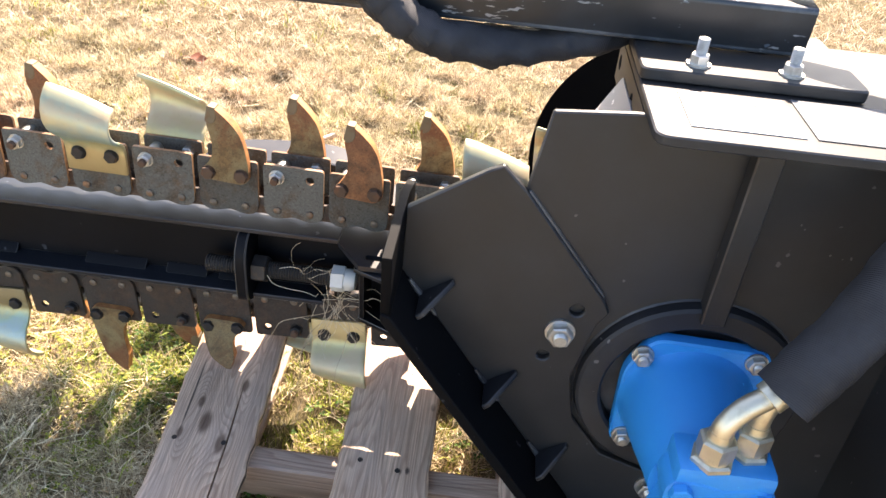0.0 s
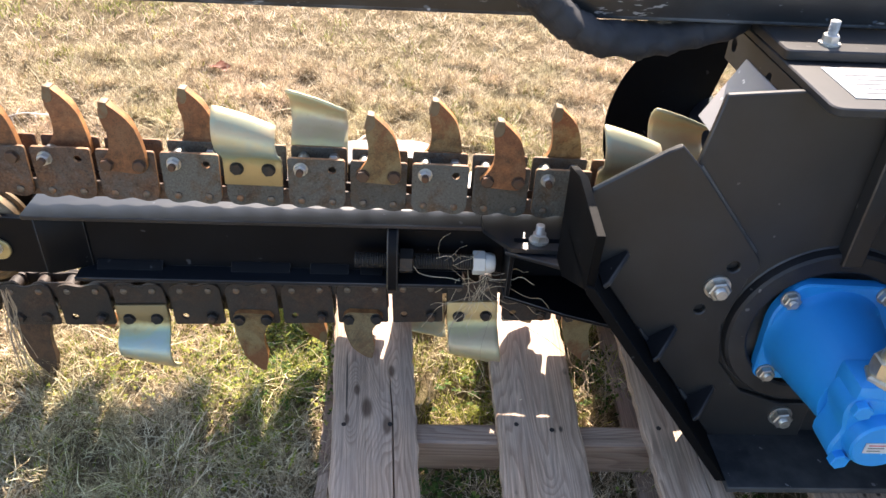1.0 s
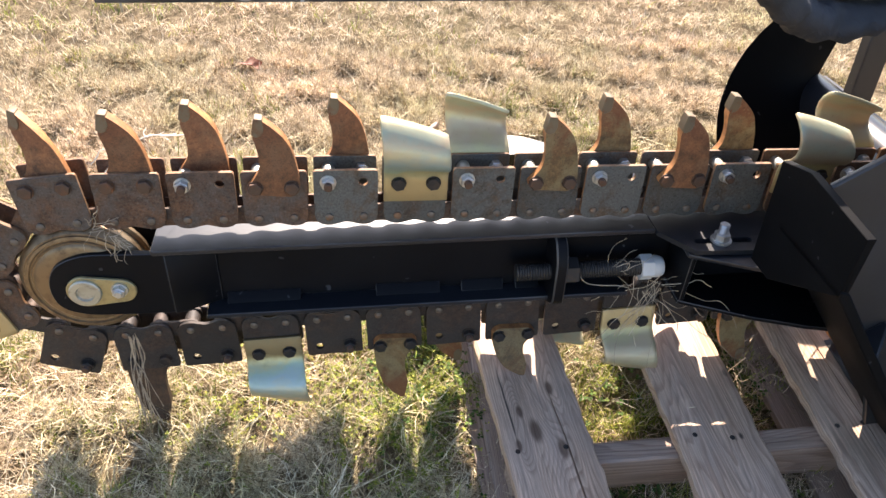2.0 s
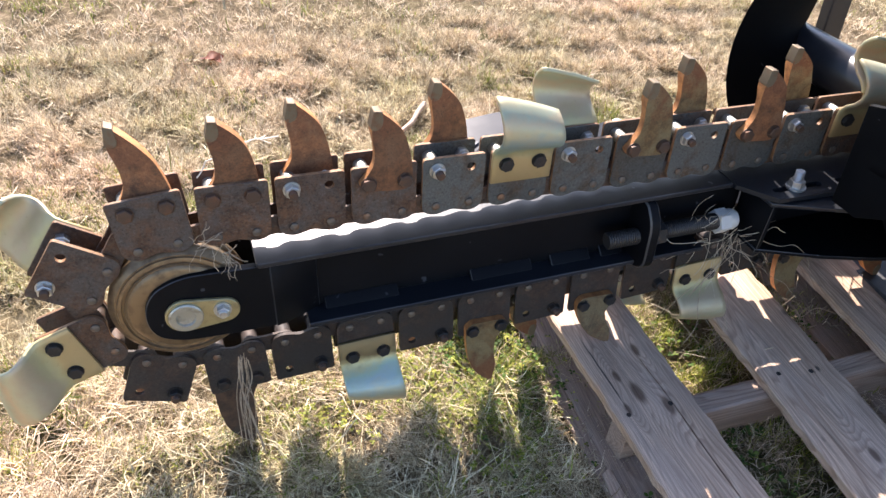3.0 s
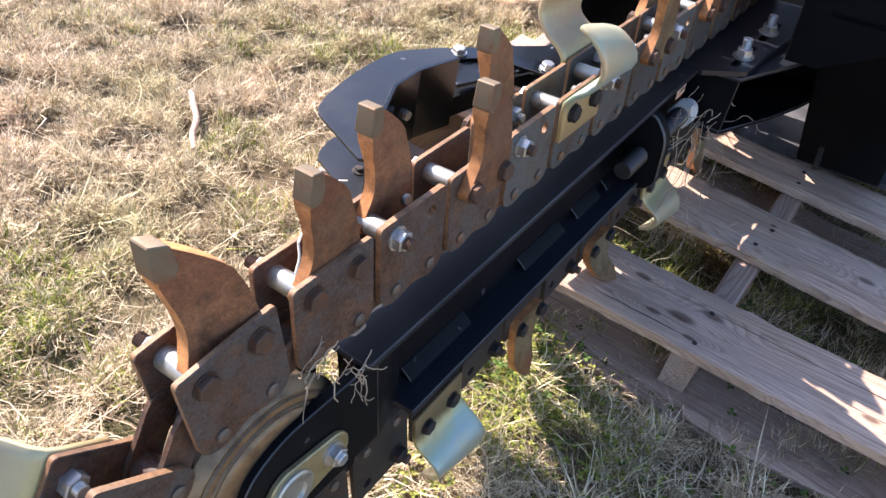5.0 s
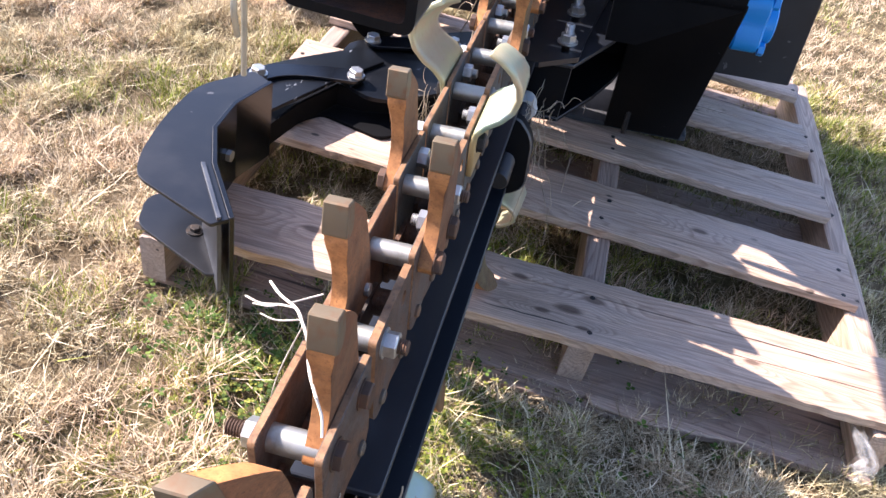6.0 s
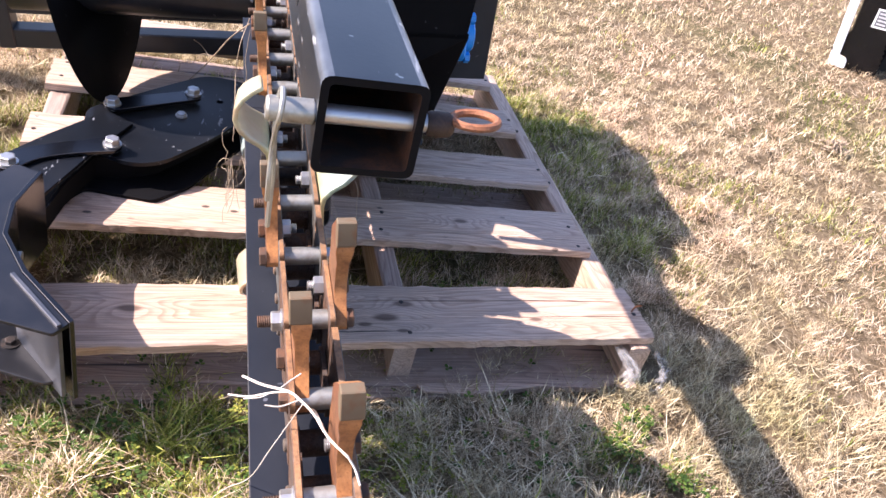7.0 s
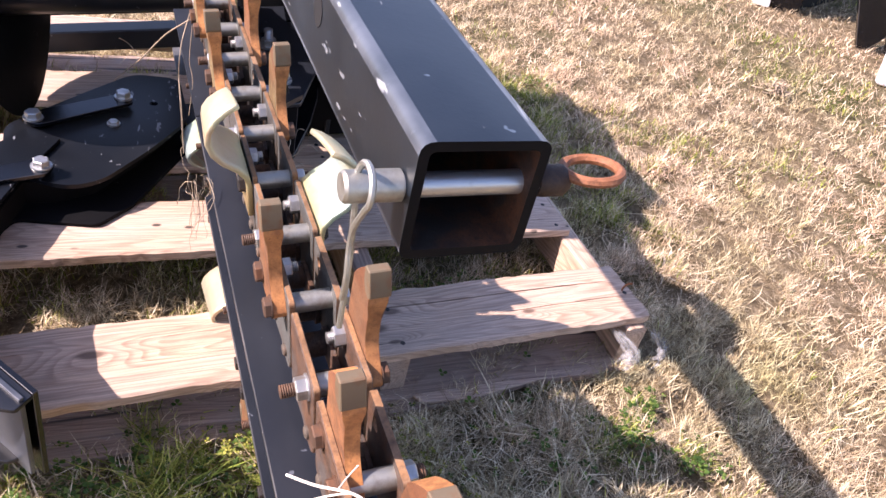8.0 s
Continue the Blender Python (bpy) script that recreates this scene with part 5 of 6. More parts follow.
for x, z in ((0.488, 0.418), (0.490, 0.273), (0.630, 0.428), (0.628, 0.268)):
    part("flange_bolt", join(lathe([(-0.262, 0.0145), (-0.265, 0.0145)], "y", 16, (x, 0, z)), hexa(0.0128, -0.265, -0.275, "y", (x, 0, z), 0.2), thread(0.0072, -0.274, -0.280, "y", (x, 0, z), 0.002, 10)), "zinc", mo)
for a in (45, 135, 225, 315):
    x, z = 0.562 + 0.066 * math.cos(radians(a)), 0.338 + 0.066 * math.sin(radians(a))
    part("cap_bolt", hexa(0.0135, -0.450, -0.462, "y", (x, 0, z), 0.3), "blue", mo)
lab = part("maker_plate", box(0.530, 0.577, -0.4722, -0.4705, 0.323, 0.341, 0), "paper", mo)
for i in range(3):
    part("print_bar", box(0.534, 0.534 + (0.036, 0.022, 0.018)[i], -0.4726, -0.4723, 0.3365 - 0.005 * i, 0.3385 - 0.005 * i, 0), "red_ink" if i == 0 else "blue_ink", lab)
for x, y in ((0.545, -0.428), (0.588, -0.408)):
    part("hose_fitting", join(hexa(0.025, 0.417, 0.425, "z", (x, y, 0), 0.2), lathe([(0.425, 0.019), (0.430, 0.019)], "z", 18, (x, y, 0)), hexa(0.0215, 0.430, 0.452, "z", (x, y, 0), 0.5), lathe([(0.450, 0.014), (0.462, 0.013)], "z", 18, (x, y, 0))), "brass_zinc", mo, "yellowish zinc hydraulic hose fitting")
part("elbow", sweep(spline([(0.545, -0.428, 0.454), (0.547, -0.427, 0.470), (0.562, -0.421, 0.490), (0.590, -0.412, 0.508)], 6), 0.0128, 14), "brass_zinc", mo, "bare steel elbow fitting")
part("crimp_collar", sweep([(0.584, -0.415, 0.503), (0.602, -0.407, 0.520), (0.616, -0.400, 0.532)], 0.0185, 14), "brass_zinc", mo)
part("elbow", sweep(spline([(0.588, -0.408, 0.454), (0.589, -0.408, 0.478), (0.596, -0.405, 0.503)], 6), 0.0120, 14), "brass_zinc", mo)


def sleeve(points, r, seed, flat=1.3, crumple=1.0, n=24):
    """A crumpled fabric sleeve along a line."""
    rg = random.Random(seed)
    line = spline(points, 10)
    rad = [r * (1 + crumple * (0.05 * math.sin(i * 0.9 + seed) + rg.uniform(-0.03, 0.03))) for i in range(len(line))]
    bm = sweep(line, rad, n, flat)
    for v in bm.verts:
        v.co += Vector([noise.noise(v.co * 34 + Vector((k * 7, seed, 0))) for k in range(3)]) * r * 0.20 * crumple
        v.co += Vector([abs(noise.noise(v.co * 80 + Vector((k * 5, 0, seed)))) for k in range(3)]) * r * 0.22 * crumple
    return bm


tp("hose", sleeve([(0.596, -0.416, 0.508), (0.655, -0.385, 0.583), (0.71, -0.345, 0.665), (0.80, -0.28, 0.75), (0.92, -0.20, 0.84)], 0.026, 3, 1.5, 0.35), "hose", "black nylon-sleeved hydraulic hoses")
tp("hose", sleeve([(-0.06, -0.03, 0.845), (0.02, -0.085, 0.845), (0.070, -0.104, 0.812), (0.110, -0.100, 0.783), (0.150, -0.088, 0.752), (0.20, -0.066, 0.732), (0.27, -0.045, 0.727), (0.335, -0.030, 0.738), (0.40, -0.012, 0.752), (0.44, 0.035, 0.775), (0.52, 0.06, 0.83), (0.66, 0.0, 0.865), (0.80, -0.08, 0.85), (0.98, -0.16, 0.80)], 0.0235, 8), "hose", "black nylon-sleeved hoses slung under the tube")

# decals on the table
dec = tp("decal", box(0.466, 0.586, -0.278, -0.176, 0.7415, 0.7424, 0), "paper", "white warning decal")
for i in range(5):
    part("print_bar", box(0.486 + 0.01 * (i % 2), 0.551, -0.265 + 0.015 * i, -0.260 + 0.015 * i, 0.7424, 0.7429, 0), "ink", dec)
# the dark grey ground stands in for the shadow lying on this decal
dec2 = tp("decal", box(0.597, 0.732, -0.278, -0.168, 0.7415, 0.7424, 0), "ink", "data decal with a shadow put into its dark colour")
for i in range(6):
    part("print_bar", box(0.612, 0.717 - 0.015 * (i % 3), -0.270 + 0.016 * i, -0.266 + 0.016 * i, 0.7424, 0.7429, 0), "paper", dec2)

# ---- mounting frame behind the drive ----
mf = tp("mount_frame", box(0.80, 0.815, -0.605, 0.02, 0.10, 0.66, 0.002), "black", "flat black mounting plate")
part("frame_bar", box(0.78, 0.83, 0.02, 0.76, 0.235, 0.295, 0.003), "black", mf)
part("frame_bar", box(0.78, 0.83, 0.02, 0.76, 0.150, 0.197, 0.003), "black", mf)
part("frame_post", box(0.775, 0.835, 0.570, 0.605, 0.150, 0.52, 0.003), "black", mf)


# ---- spoil auger ----
def auger():
    cx, cz, r0, r1 = 0.572, 0.386, 0.030, 0.233
    bm = bmesh.new()
    n = 120
    rows = []
    for i in range(n + 1):
        th = 436 + 280 * i / n
        y = 0.315 - 0.24 * (th - 630) / 360
        th = radians(th)
        row = []
        for rr in (r0, 0.09, 0.16, r1):
            row.append(bm.verts.new((cx + rr * math.cos(th), y, cz + rr * math.sin(th))))
        rows.append(row)
    for a, b in zip(rows, rows[1:]):
        for i in range(3):
            bm.faces.new((a[i], b[i], b[i + 1], a[i + 1]))
    bmesh.ops.solidify(bm, geom=bm.faces[:], thickness=0.006)
    return bm


au = tp("spoil_auger", lathe([(0.03, 0.052), (0.50, 0.052)], "y", 28, (0.572, 0, 0.386)), "shoe", "black spoil auger with spiral flighting")
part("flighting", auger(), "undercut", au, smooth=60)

# ---- crumber shoe on the pallet ----
shoe = empty("crumber_shoe", Matrix.Translation((0.0, 0.40, 0.12)), "black bolted crumber shoe with curved shield lying on the pallet", "crumber shoe")
SO = Matrix.Translation((0.0, -0.40, -0.12))


def sp(name, bm, mat, label="", smooth=35):
    return part(name, bm, mat, shoe, label, SO, smooth)


def sheet(faces, th, bev=0.0008):
    """Bent sheet metal from flat facets that share corners."""
    bm = bmesh.new()
    seen = {}
    for f in faces:
        vs = []
        for p in f:
            if p not in seen:
                seen[p] = bm.verts.new(p)
            vs.append(seen[p])
        bm.faces.new(vs)
    bmesh.ops.recalc_face_normals(bm, faces=bm.faces)
    bmesh.ops.solidify(bm, geom=bm.faces[:], thickness=th)
    return bevel_all(bm, bev, 1, 40)


RIM = [(-0.318, 0.294), (-0.221, 0.366), (-0.140, 0.406), (-0.064, 0.411), (0.026, 0.390)]
sp("upper_shelf", plate(rounded(RIM + [(0.045, 0.425), (-0.045, 0.480), (-0.150, 0.479), (-0.245, 0.460), (-0.290, 0.440), (-0.337, 0.310)], [0, 0, 0.02, 0.02, 0, 0.01, 0.03, 0.05, 0.03, 0.02, 0.004], 4), 0.256, 0.262, "z", bev=0.0008), "shoe", "flat blue-black upper shelf of the shield")
sp("lower_shelf", plate(rounded([(-0.305, 0.311), (-0.221, 0.372), (-0.120, 0.415), (-0.195, 0.485), (-0.258, 0.466), (-0.312, 0.330)], [0, 0, 0, 0.02, 0.02, 0.004], 4), 0.140, 0.146, "z", bev=0.0008), "shoe", "flat black lower shelf of the shield")
low = [(x, y, 0.1205) for x, y in RIM]
top = [(x, y, 0.264) for x, y in RIM]
sp("shield_wall", sheet([(top[i], top[i + 1], low[i + 1], low[i]) for i in range(4)], 0.007), "gloss", smooth=12)
# worn front facet; its brightness is partly sky sheen put into the colour
sp("wear_strip", sheet([((-0.2250, 0.3740, 0.2665), (-0.3235, 0.3015, 0.2665), (-0.3235, 0.3015, 0.134), (-0.2250, 0.3740, 0.134))], 0.006), "scuffed")
sp("shelf_bolt", join(lathe([(0.146, 0.013), (0.148, 0.013)], "z", 16, (-0.237, 0.385, 0)), hexa(0.0075, 0.148, 0.154, "z", (-0.237, 0.385, 0), 0.3)), "dark_bolt")
SK = [(0.060, 0.400), (0.128, 0.372), (0.238, 0.336), (0.203, 0.271), (0.222, 0.217), (0.319, 0.135), (0.430, 0.058), (0.60, 0.060)]
LK = [(0.094, 0.410), (0.190, 0.350), (0.178, 0.292), (0.166, 0.228), (0.222, 0.168), (0.415, 0.054), (0.60, 0.058)]
IN = [(0.036, 0.398), (0.128, 0.380), (0.236, 0.341), (0.238, 0.285), (0.262, 0.232), (0.350, 0.160), (0.450, 0.092), (0.60, 0.090)]
# skirt and base plate: shade below the shoe plate is put into their black
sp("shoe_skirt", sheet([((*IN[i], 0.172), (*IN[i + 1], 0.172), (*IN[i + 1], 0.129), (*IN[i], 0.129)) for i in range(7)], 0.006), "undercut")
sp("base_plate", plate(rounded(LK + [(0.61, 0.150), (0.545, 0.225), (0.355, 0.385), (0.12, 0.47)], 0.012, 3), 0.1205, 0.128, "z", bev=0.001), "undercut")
sp("wall_bolt", hexa(0.010, -0.010, -0.002, "y", (-0.100, 0.404, 0.190), 0.3), "zinc")
sp("shoe_plate", plate(rounded([(0.238, 0.336)] + SK[3:] + [(0.615, 0.150), (0.545, 0.225), (0.400, 0.372), (0.352, 0.372)], [0.004, 0.03, 0.03, 0.04, 0.03, 0.03, 0.03, 0.03, 0.03, 0.004], 5), 0.172, 0.180, "z", bev=0.001, holes=(circle(0.490, 0.118, 0.008, 12),)), "shoe_flat", "bolted black shoe plate")
sp("shield_bar", plate(rounded([(0.060, 0.400), (0.128, 0.374), (0.232, 0.334), (0.342, 0.282), (0.385, 0.333), (0.262, 0.430), (0.150, 0.505), (0.075, 0.470)], [0, 0.03, 0.01, 0, 0, 0.02, 0.03, 0.02], 4), 0.1805, 0.1875, "z", bev=0.001), "shoe_flat", "flat black bar from the shield to the shoe plate")
sp("cross_strap", plate(rounded([(0.378, 0.316), (0.468, 0.152), (0.504, 0.172), (0.420, 0.340), (0.392, 0.345)], [0.012, 0.018, 0.018, 0.014, 0.014], 5), 0.188, 0.195, "z", bev=0.001), "gloss")
sp("cross_strap", plate(rounded([(0.128, 0.452), (0.172, 0.424), (0.200, 0.372), (0.222, 0.296), (0.258, 0.288), (0.266, 0.318), (0.236, 0.392), (0.204, 0.450), (0.164, 0.488), (0.134, 0.486)], [0.012, 0.03, 0.04, 0.014, 0.016, 0.014, 0.04, 0.03, 0.016, 0.012], 5), 0.188, 0.195, "z", bev=0.001), "gloss")
for x, y, z in ((0.242, 0.308, 0.195), (0.150, 0.463, 0.195), (0.400, 0.326, 0.195), (0.484, 0.174, 0.195), (0.4075, 0.194, 0.180)):
    r = 0.0135 if z > 0.185 else 0.0095
    sp("shoe_bolt", join(lathe([(z, r * 1.25), (z + 0.003, r * 1.25)], "z", 16, (x, y, 0)), hexa(r, z + 0.003, z + (0.014 if r > 0.012 else 0.008), "z", (x, y, 0), x * 9)), "zinc")

# ---- loose bits ----
rs = random.Random(5)


def strands(name, label, start, ends, count, sag, r=0.0009, mat="straw", spread=0.02, curl=0.018, piece="strand"):
    root = empty(name, Matrix.Translation(start), label, "dry grass" if "grass" in name else "plant debris")
    for i in range(count):
        a = Vector([rs.uniform(-1, 1) * spread for _ in range(3)])
        b = Vector(rs.choice(ends)) - Vector(start) + Vector([rs.uniform(-1, 1) * spread * 1.6 for _ in range(3)])
        c = (a + b) / 2 + Vector([rs.uniform(-1, 1) * curl for _ in range(3)]) + Vector((0, 0, -sag * rs.random()))
        d = a * 0.75 + b * 0.25 + Vector([rs.uniform(-1, 1) * curl * 0.8 for _ in range(3)])
        part(piece, sweep(spline([a, d, c, b], 5), r * rs.uniform(0.6, 1.3), 4), mat, root, smooth=60)
    return root


def wisps(name, label, spots, count, length, r, mat, drift, kink=0.5, piece="strand", seed=1):
    """Thin crooked stalks that start near the given spots and wander along the drift."""
    rg = random.Random(seed)
    root = empty(name, Matrix.Translation(spots[0]), label, "dry grass" if "grass" in name else "plant debris")
    for i in range(count):
        p = Vector(rg.choice(spots)) - Vector(spots[0]) + Vector([rg.uniform(-1, 1) * 0.012 for _ in range(3)])
        d = (Vector(drift) + Vector([rg.uniform(-1, 1) * 0.9 for _ in range(3)])).normalized()
        line = [p.copy()]
        n = rg.randint(5, 8)
        step = length * rg.uniform(0.5, 1.25) / n
        for k in range(n):
            d = (d + Vector([rg.uniform(-1, 1) * kink for _ in range(3)]) + Vector(drift) * 0.25)
            d.y *= 0.6
            d.normalize()
            p = p + d * step
            line.append(p.copy())
        part(piece, sweep(spline(line, 3), r * rg.uniform(0.6, 1.2), 4), mat, root, smooth=60)
    return root


wisps("grass_tuft", "pale dry grass strands tangled round the tension rod", [(0.046, -0.030, 0.346), (0.069, -0.044, 0.329), (0.077, -0.046, 0.316), (0.037, -0.038, 0.311), (0.062, -0.048, 0.311)], 18, 0.12, 0.00055, "stem", (0.0, -0.10, -0.45), 0.62, seed=12)
wisps("grass_tuft", "thin dry stalks standing off the tension bracket", [(-0.014, -0.027, 0.338), (0.011, -0.031, 0.344)], 7, 0.09, 0.00045, "stem", (0.55, -0.02, 0.16), 0.40, seed=5)
wisps("root_tuft", "dry roots hanging from the tension rod towards the pallet", [(0.069, -0.050, 0.311), (0.082, -0.054, 0.302)], 8, 0.22, 0.00060, "root", (0.10, -0.20, -0.60), 0.60, "root", 9)
strands("straw_heap", "loose heap of dry straw on the ground between pallet boards", (0.155, -0.07, 0.028), [(0.10, -0.02, 0.03), (0.20, -0.13, 0.03), (0.12, -0.16, 0.03), (0.21, -0.02, 0.03), (0.15, 0.03, 0.03), (0.16, -0.09, 0.07)], 46, 0.0, 0.0007, mat="stem", spread=0.05, curl=0.02, piece="stalk")
strands("straw_heap", "dark tangle of dead grass stalks under the drive housing", (0.315, -0.02, 0.030), [(0.27, 0.06, 0.03), (0.34, -0.12, 0.03), (0.28, -0.10, 0.04), (0.35, 0.06, 0.05), (0.31, -0.02, 0.09)], 44, 0.0, 0.0007, mat="root", spread=0.05, curl=0.022, piece="stalk")
strands("grass_tuft", "dry grass blades hanging over the lower chain", (-0.745, -0.066, 0.275), [(-0.745, -0.09, 0.075), (-0.757, -0.085, 0.10), (-0.735, -0.09, 0.12)], 12, 0.0, 0.0009, mat="root", spread=0.007, curl=0.010)
wisps("grass_tuft", "dry grass packed behind the nose roller", [(-0.752, -0.024, 0.437), (-0.772, -0.006, 0.443), (-0.740, -0.022, 0.424)], 26, 0.034, 0.00060, "root", (0.45, -0.15, -0.25), 0.50, seed=3)
wisps("root_tuft", "dry roots hanging from the far chain cutter", [(-0.128, 0.103, 0.405), (-0.112, 0.105, 0.410)], 16, 0.085, 0.00040, "root", (0.05, 0.02, -0.60), 0.60, "root", 21)
rb = empty("root_tuft", Matrix.Translation((0.184, 0.085, 0.489)), "long pale roots dangling beside the chain", "plant debris")
for pts, r in (([(0.184, 0.085, 0.489), (0.29, 0.112, 0.415), (0.41, 0.140, 0.318), (0.52, 0.160, 0.240), (0.6277, 0.187, 0.157)], 0.0012),
               ([(0.43, 0.143, 0.305), (0.455, 0.162, 0.320), (0.445, 0.178, 0.335)], 0.0006),
               ([(0.40, 0.138, 0.325), (0.42, 0.160, 0.318), (0.455, 0.178, 0.280)], 0.0005),
               ([(0.18, 0.086, 0.500), (0.17, 0.098, 0.455), (0.172, 0.101, 0.400), (0.155, 0.098, 0.340), (0.160, 0.095, 0.290)], 0.0007),
               ([(0.172, 0.101, 0.400), (0.140, 0.099, 0.360), (0.115, 0.098, 0.300)], 0.0005),
               ([(0.16, 0.084, 0.490), (0.15, 0.088, 0.440), (0.14, 0.084, 0.410), (0.145, 0.088, 0.350)], 0.0006)):
    part("root", sweep([p - Vector((0.184, 0.085, 0.489)) for p in spline(pts, 6)], r, 6), "root", rb, smooth=60)
TWIG = Vector((-0.752, 0.032, 0.546))
tw = empty("twig", Matrix.Translation(TWIG), "pale forked dry twig caught on the chain", "twig")
for pts, r in (([(-0.752, 0.032, 0.546), (-0.732, 0.044, 0.5435), (-0.7115, 0.0535, 0.5455), (-0.699, 0.062, 0.5460), (-0.687, 0.071, 0.544), (-0.668, 0.089, 0.531), (-0.650, 0.104, 0.522)], 0.0011),
               ([(-0.687, 0.071, 0.544), (-0.681, 0.084, 0.536), (-0.675, 0.100, 0.525), (-0.6665, 0.115, 0.518)], 0.0008),
               ([(-0.681, 0.084, 0.536), (-0.683, 0.092, 0.533), (-0.680, 0.104, 0.528)], 0.0005),
               ([(-0.697, 0.064, 0.5455), (-0.702, 0.078, 0.544), (-0.7006, 0.090, 0.5438)], 0.0006),
               ([(-0.680, 0.078, 0.539), (-0.672, 0.069, 0.540), (-0.6656, 0.060, 0.5419)], 0.0006),
               ([(-0.705, 0.057, 0.5455), (-0.700, 0.050, 0.535), (-0.708, 0.042, 0.523)], 0.0007),
               ([(-0.700, 0.061, 0.5450), (-0.690, 0.078, 0.480), (-0.670, 0.090, 0.413), (-0.60, 0.105, 0.30), (-0.50, 0.126, 0.12)], 0.0005),
               ([(-0.752, 0.032, 0.546), (-0.757, 0.026, 0.538), (-0.765, 0.022, 0.530)], 0.0009)):
    part("twig_fork", sweep([p - TWIG for p in spline(pts, 5)], r, 6), "twig", tw, smooth=60)

# film hanging off the pallet corner
rf = random.Random(31)
film_root = empty("plastic_film", Matrix.Translation((-0.19, -0.66, 0.05)), "torn clear stretch film hanging from the pallet corner", "plastic film")
for i in range(12):
    x, y = rf.uniform(-0.200, -0.180), (-0.640, -0.712)[i % 3 == 2] + rf.uniform(-0.008, 0.008)
    lowz = rf.uniform(0.004, 0.035)
    line = [(x + 0.020, y + 0.012, 0.099)]
    for j in range(1, 6):
        f = j / 5
        line.append((x - 0.012 * math.sin(3 * f) + rf.uniform(-0.006, 0.006), y - 0.018 * f + rf.uniform(-0.008, 0.008), 0.100 + (lowz - 0.100) * f))
    line.append((x - rf.uniform(0.0, 0.03), y - rf.uniform(-0.02, 0.035), lowz + rf.uniform(0.0, 0.012)))
    part("film_strip", sweep(spline(line, 5), [0.0085 * k for k in (0.5, 0.7, 0.9, 1.0, 1.0, 0.9, 1.0, 0.8, 0.9, 0.7, 0.8, 0.6, 0.7, 0.5, 0.6, 0.4, 0.5, 0.4, 0.3, 0.3, 0.3, 0.2, 0.2, 0.2, 0.2, 0.2, 0.2, 0.2, 0.2, 0.2, 0.2, 0.2, 0.2, 0.2, 0.2)], 6, 0.16, rf.uniform(-0.08, 0.08)), "film", film_root, m=Matrix.Translation((0.19, 0.66, -0.05)), smooth=80)


# ---- another implement further off on the lawn ----
imp = empty("implement", Matrix.Translation((2.016, -2.804, 0.0)), "black clawed grapple attachment with white edge bars standing on the lawn", "attachment")
CLAW = Matrix(((-0.545, 0.838, 0, 0), (-0.838, -0.545, 0, 0), (0, 0, 1, 0), (0, 0, 0, 1)))   # along the claws' plane, across it, up


def ip(name, bm, mat, label="", smooth=35, m=None):
    return part(name, bm, mat, imp, label, m or CLAW, smooth)


notched = [(0.214 - 0.060 * f + (0.007 if i % 2 else -0.004), 0.04 + 0.26 * f) for i, f in enumerate([k / 22 for k in range(23)])]
cl = ip("claw", plate([(0.070, 0.0), (0.218, 0.0)] + notched + [(0.11, 0.46), (0.06, 0.66), (-0.09, 0.66), (-0.02, 0.42), (0.000, 0.300), (0.015, 0.180), (-0.028, 0.062), (0.050, 0.052)], -0.02, 0.012), "gloss", "black steel claw plate with a notched edge")
part("decal", plate([(0.082, 0.219), (0.156, 0.223), (0.146, 0.312), (0.075, 0.308)], -0.0215, -0.0202), "white_paint", cl, "white outlined decal")
part("decal_field", plate([(0.091, 0.229), (0.147, 0.232), (0.139, 0.303), (0.084, 0.300)], -0.0225, -0.0217), "ink", cl)
for i in range(4):
    part("print_bar", plate([(0.096 - 0.002 * i, 0.236 + 0.016 * i), (0.138 - 0.002 * i, 0.238 + 0.016 * i), (0.137 - 0.002 * i, 0.246 + 0.016 * i), (0.095 - 0.002 * i, 0.244 + 0.016 * i)], -0.0232, -0.0226), "paper", cl)
ip("edge_bar", plate([(-0.012, 0.0), (0.026, 0.0), (-0.068, 0.66), (-0.106, 0.66)], -0.030, 0.010, bev=0.003), "white_paint", "white painted edge bar")
ip("foot", plate(rounded([(-0.010, 0.0), (0.066, 0.0), (0.058, 0.048), (0.010, 0.056)], 0.012), -0.045, -0.021, bev=0.003), "white_paint", "white painted foot")
ip("back_panel", plate([(0.0, 0.0), (0.95, 0.0), (0.95, 0.66), (0.0, 0.66)], 0.0, 0.03, bev=0.003), "undercut", m=Matrix.Translation((-0.085, -0.215, 0)) @ pose(0, 0, 0, 0, 0, -64))
ip("cross_beam", box(-0.10, 0.10, 0.0, 0.62, 0.56, 0.66, 0.006), "gloss", m=Matrix.Translation((-0.02, -0.10, 0)) @ CLAW)
ip("claw", plate(rounded([(0.0, 0.0), (0.040, 0.0), (0.100, 0.075), (0.060, 0.350), (0.0, 0.66), (-0.24, 0.66), (-0.160, 0.350)], [0.006, 0.006, 0.03, 0.05, 0.01, 0.01, 0.05]), -0.02, 0.02, bev=0.003), "gloss", m=Matrix.Translation((-0.484, -0.222, 0)) @ CLAW)
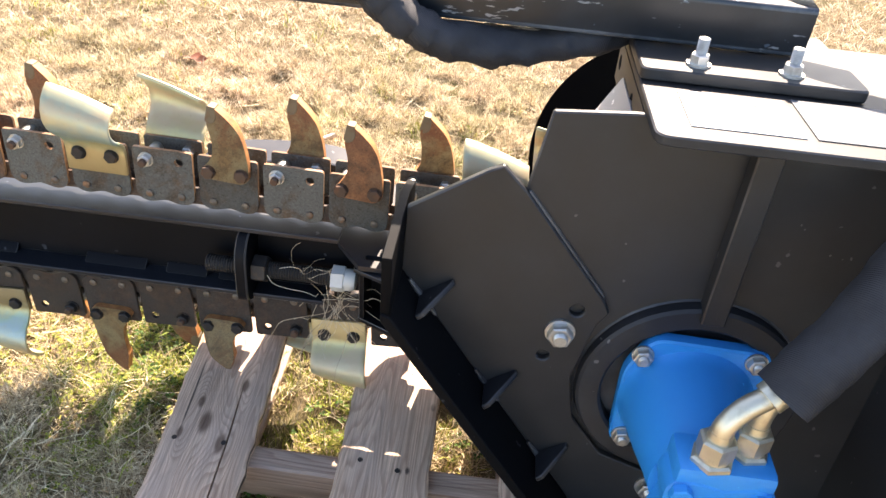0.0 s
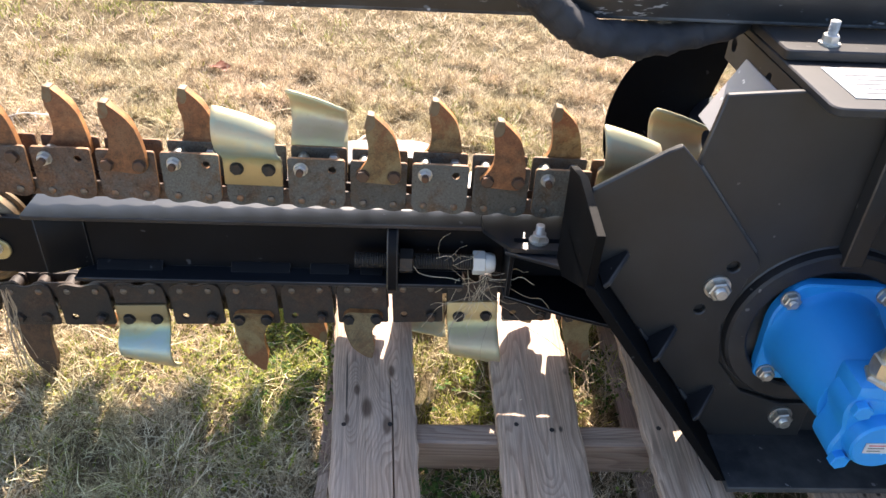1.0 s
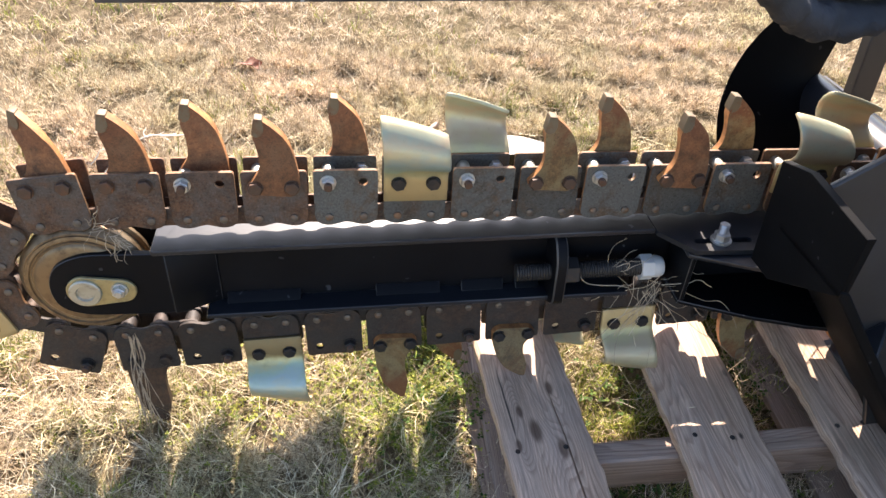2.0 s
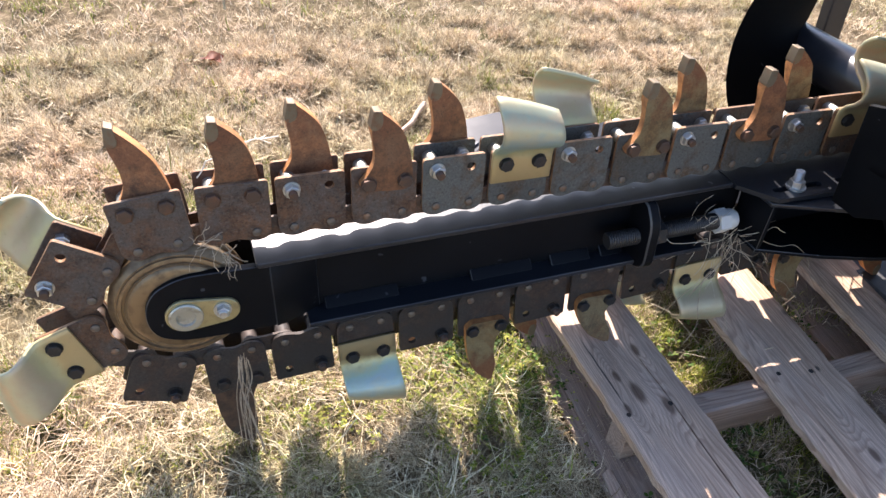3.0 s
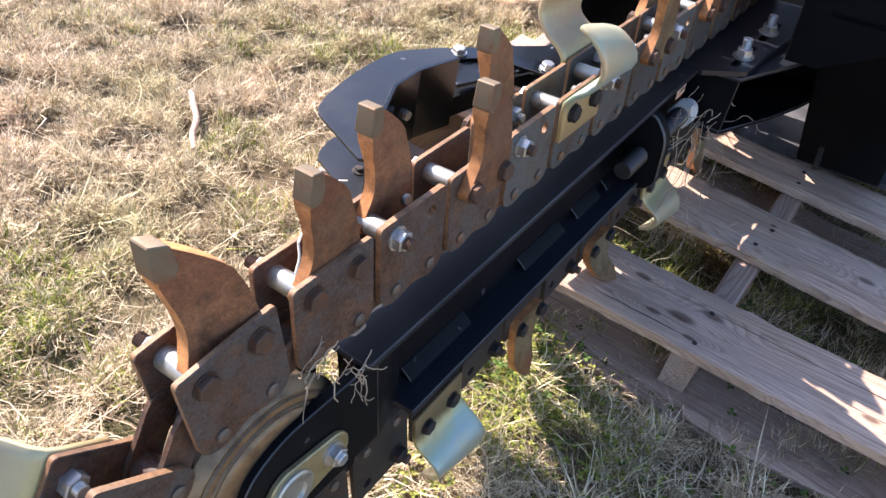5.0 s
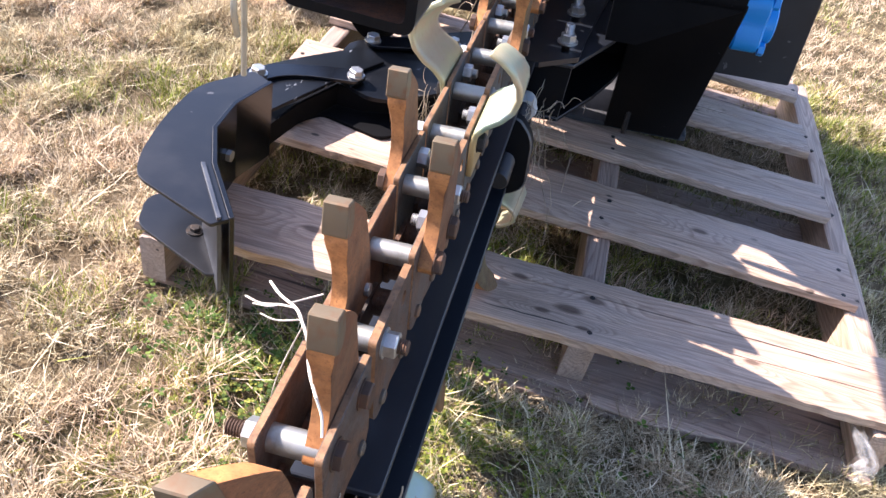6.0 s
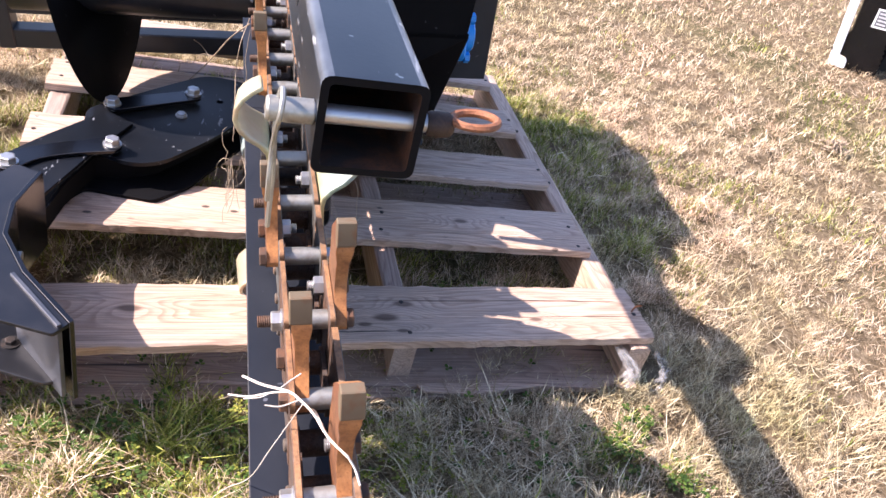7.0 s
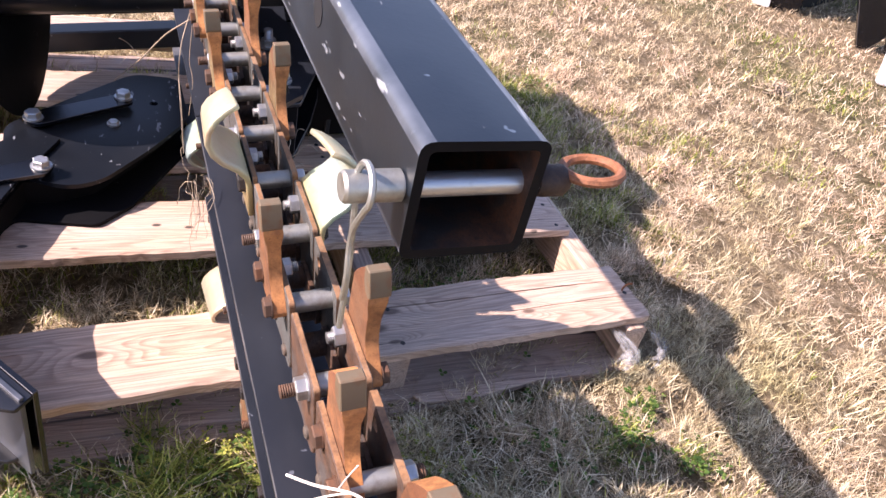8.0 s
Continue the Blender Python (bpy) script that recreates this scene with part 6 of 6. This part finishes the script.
ip("claw", plate(rounded([(0.0, 0.0), (0.035, 0.0), (0.060, 0.10), (0.010, 0.350), (-0.05, 0.66), (-0.20, 0.66), (-0.130, 0.350)], [0.006, 0.006, 0.03, 0.05, 0.01, 0.01, 0.05]), -0.02, 0.02, bev=0.003), "gloss", m=Matrix.Translation((-0.573, -0.321, 0)) @ CLAW)
ip("edge_bar", plate([(-0.022, 0.0), (0.022, 0.0), (-0.080, 0.66), (-0.124, 0.66)], -0.03, 0.01, bev=0.003), "white_paint", "white painted edge bar", m=Matrix.Translation((-0.867, 0.013, 0)) @ CLAW)
ip("top_beam", box(-1.05, 0.10, -0.04, 0.04, 0.60, 0.68, 0.006), "gloss", m=Matrix.Translation((0.02, 0.02, 0)) @ pose(0, 0, 0, 0, 0, -18))


# ---- bits on the lawn ----
def bit(name, label, category, at, pts, r, mat):
    root = empty(name, Matrix.Translation(at), label, category)
    part("stem", sweep(spline(pts, 5), r, 7), mat, root, smooth=60)


bit("stick", "pale broken stick lying on the dry lawn", "stick", (-0.22, 0.832, 0.012), [(0.062, 0.078, 0.008), (0.03, 0.035, 0.012), (0.0, -0.01, 0.012), (-0.04, -0.045, 0.010), (-0.064, -0.078, 0.004)], [0.007, 0.0075, 0.007, 0.0065, 0.006][0], "wood")
leaf = bmesh.new()
lv = [leaf.verts.new((0.032 * math.cos(a) * (1 + 0.25 * math.cos(5 * a)), 0.022 * math.sin(a) * (1 + 0.25 * math.cos(5 * a)), 0.030 + 0.008 * math.sin(2 * a))) for a in [2 * math.pi * i / 20 for i in range(20)]]
lc = leaf.verts.new((0, 0, 0.022))
for i in range(20):
    leaf.faces.new((lc, lv[i], lv[(i + 1) % 20]))
bmesh.ops.solidify(leaf, geom=leaf.faces[:], thickness=0.0008)
lo = new("leaf", link_mesh("leaf", leaf, "leaf", 60))
lo.matrix_basis = pose(-0.688, 1.247, 0.0, 8, 12, 30)
tagged(lo, "curled red-brown dry leaf on the lawn", "leaf")
strands("grass_clump", "dark dry seed clump lying on the lawn", (0.99, -2.06, 0.030), [(0.95, -2.06, 0.02), (1.02, -2.03, 0.03), (1.00, -2.10, 0.02), (0.98, -2.04, 0.055)], 40, 0.0, 0.0022, mat="root", spread=0.022, curl=0.02)
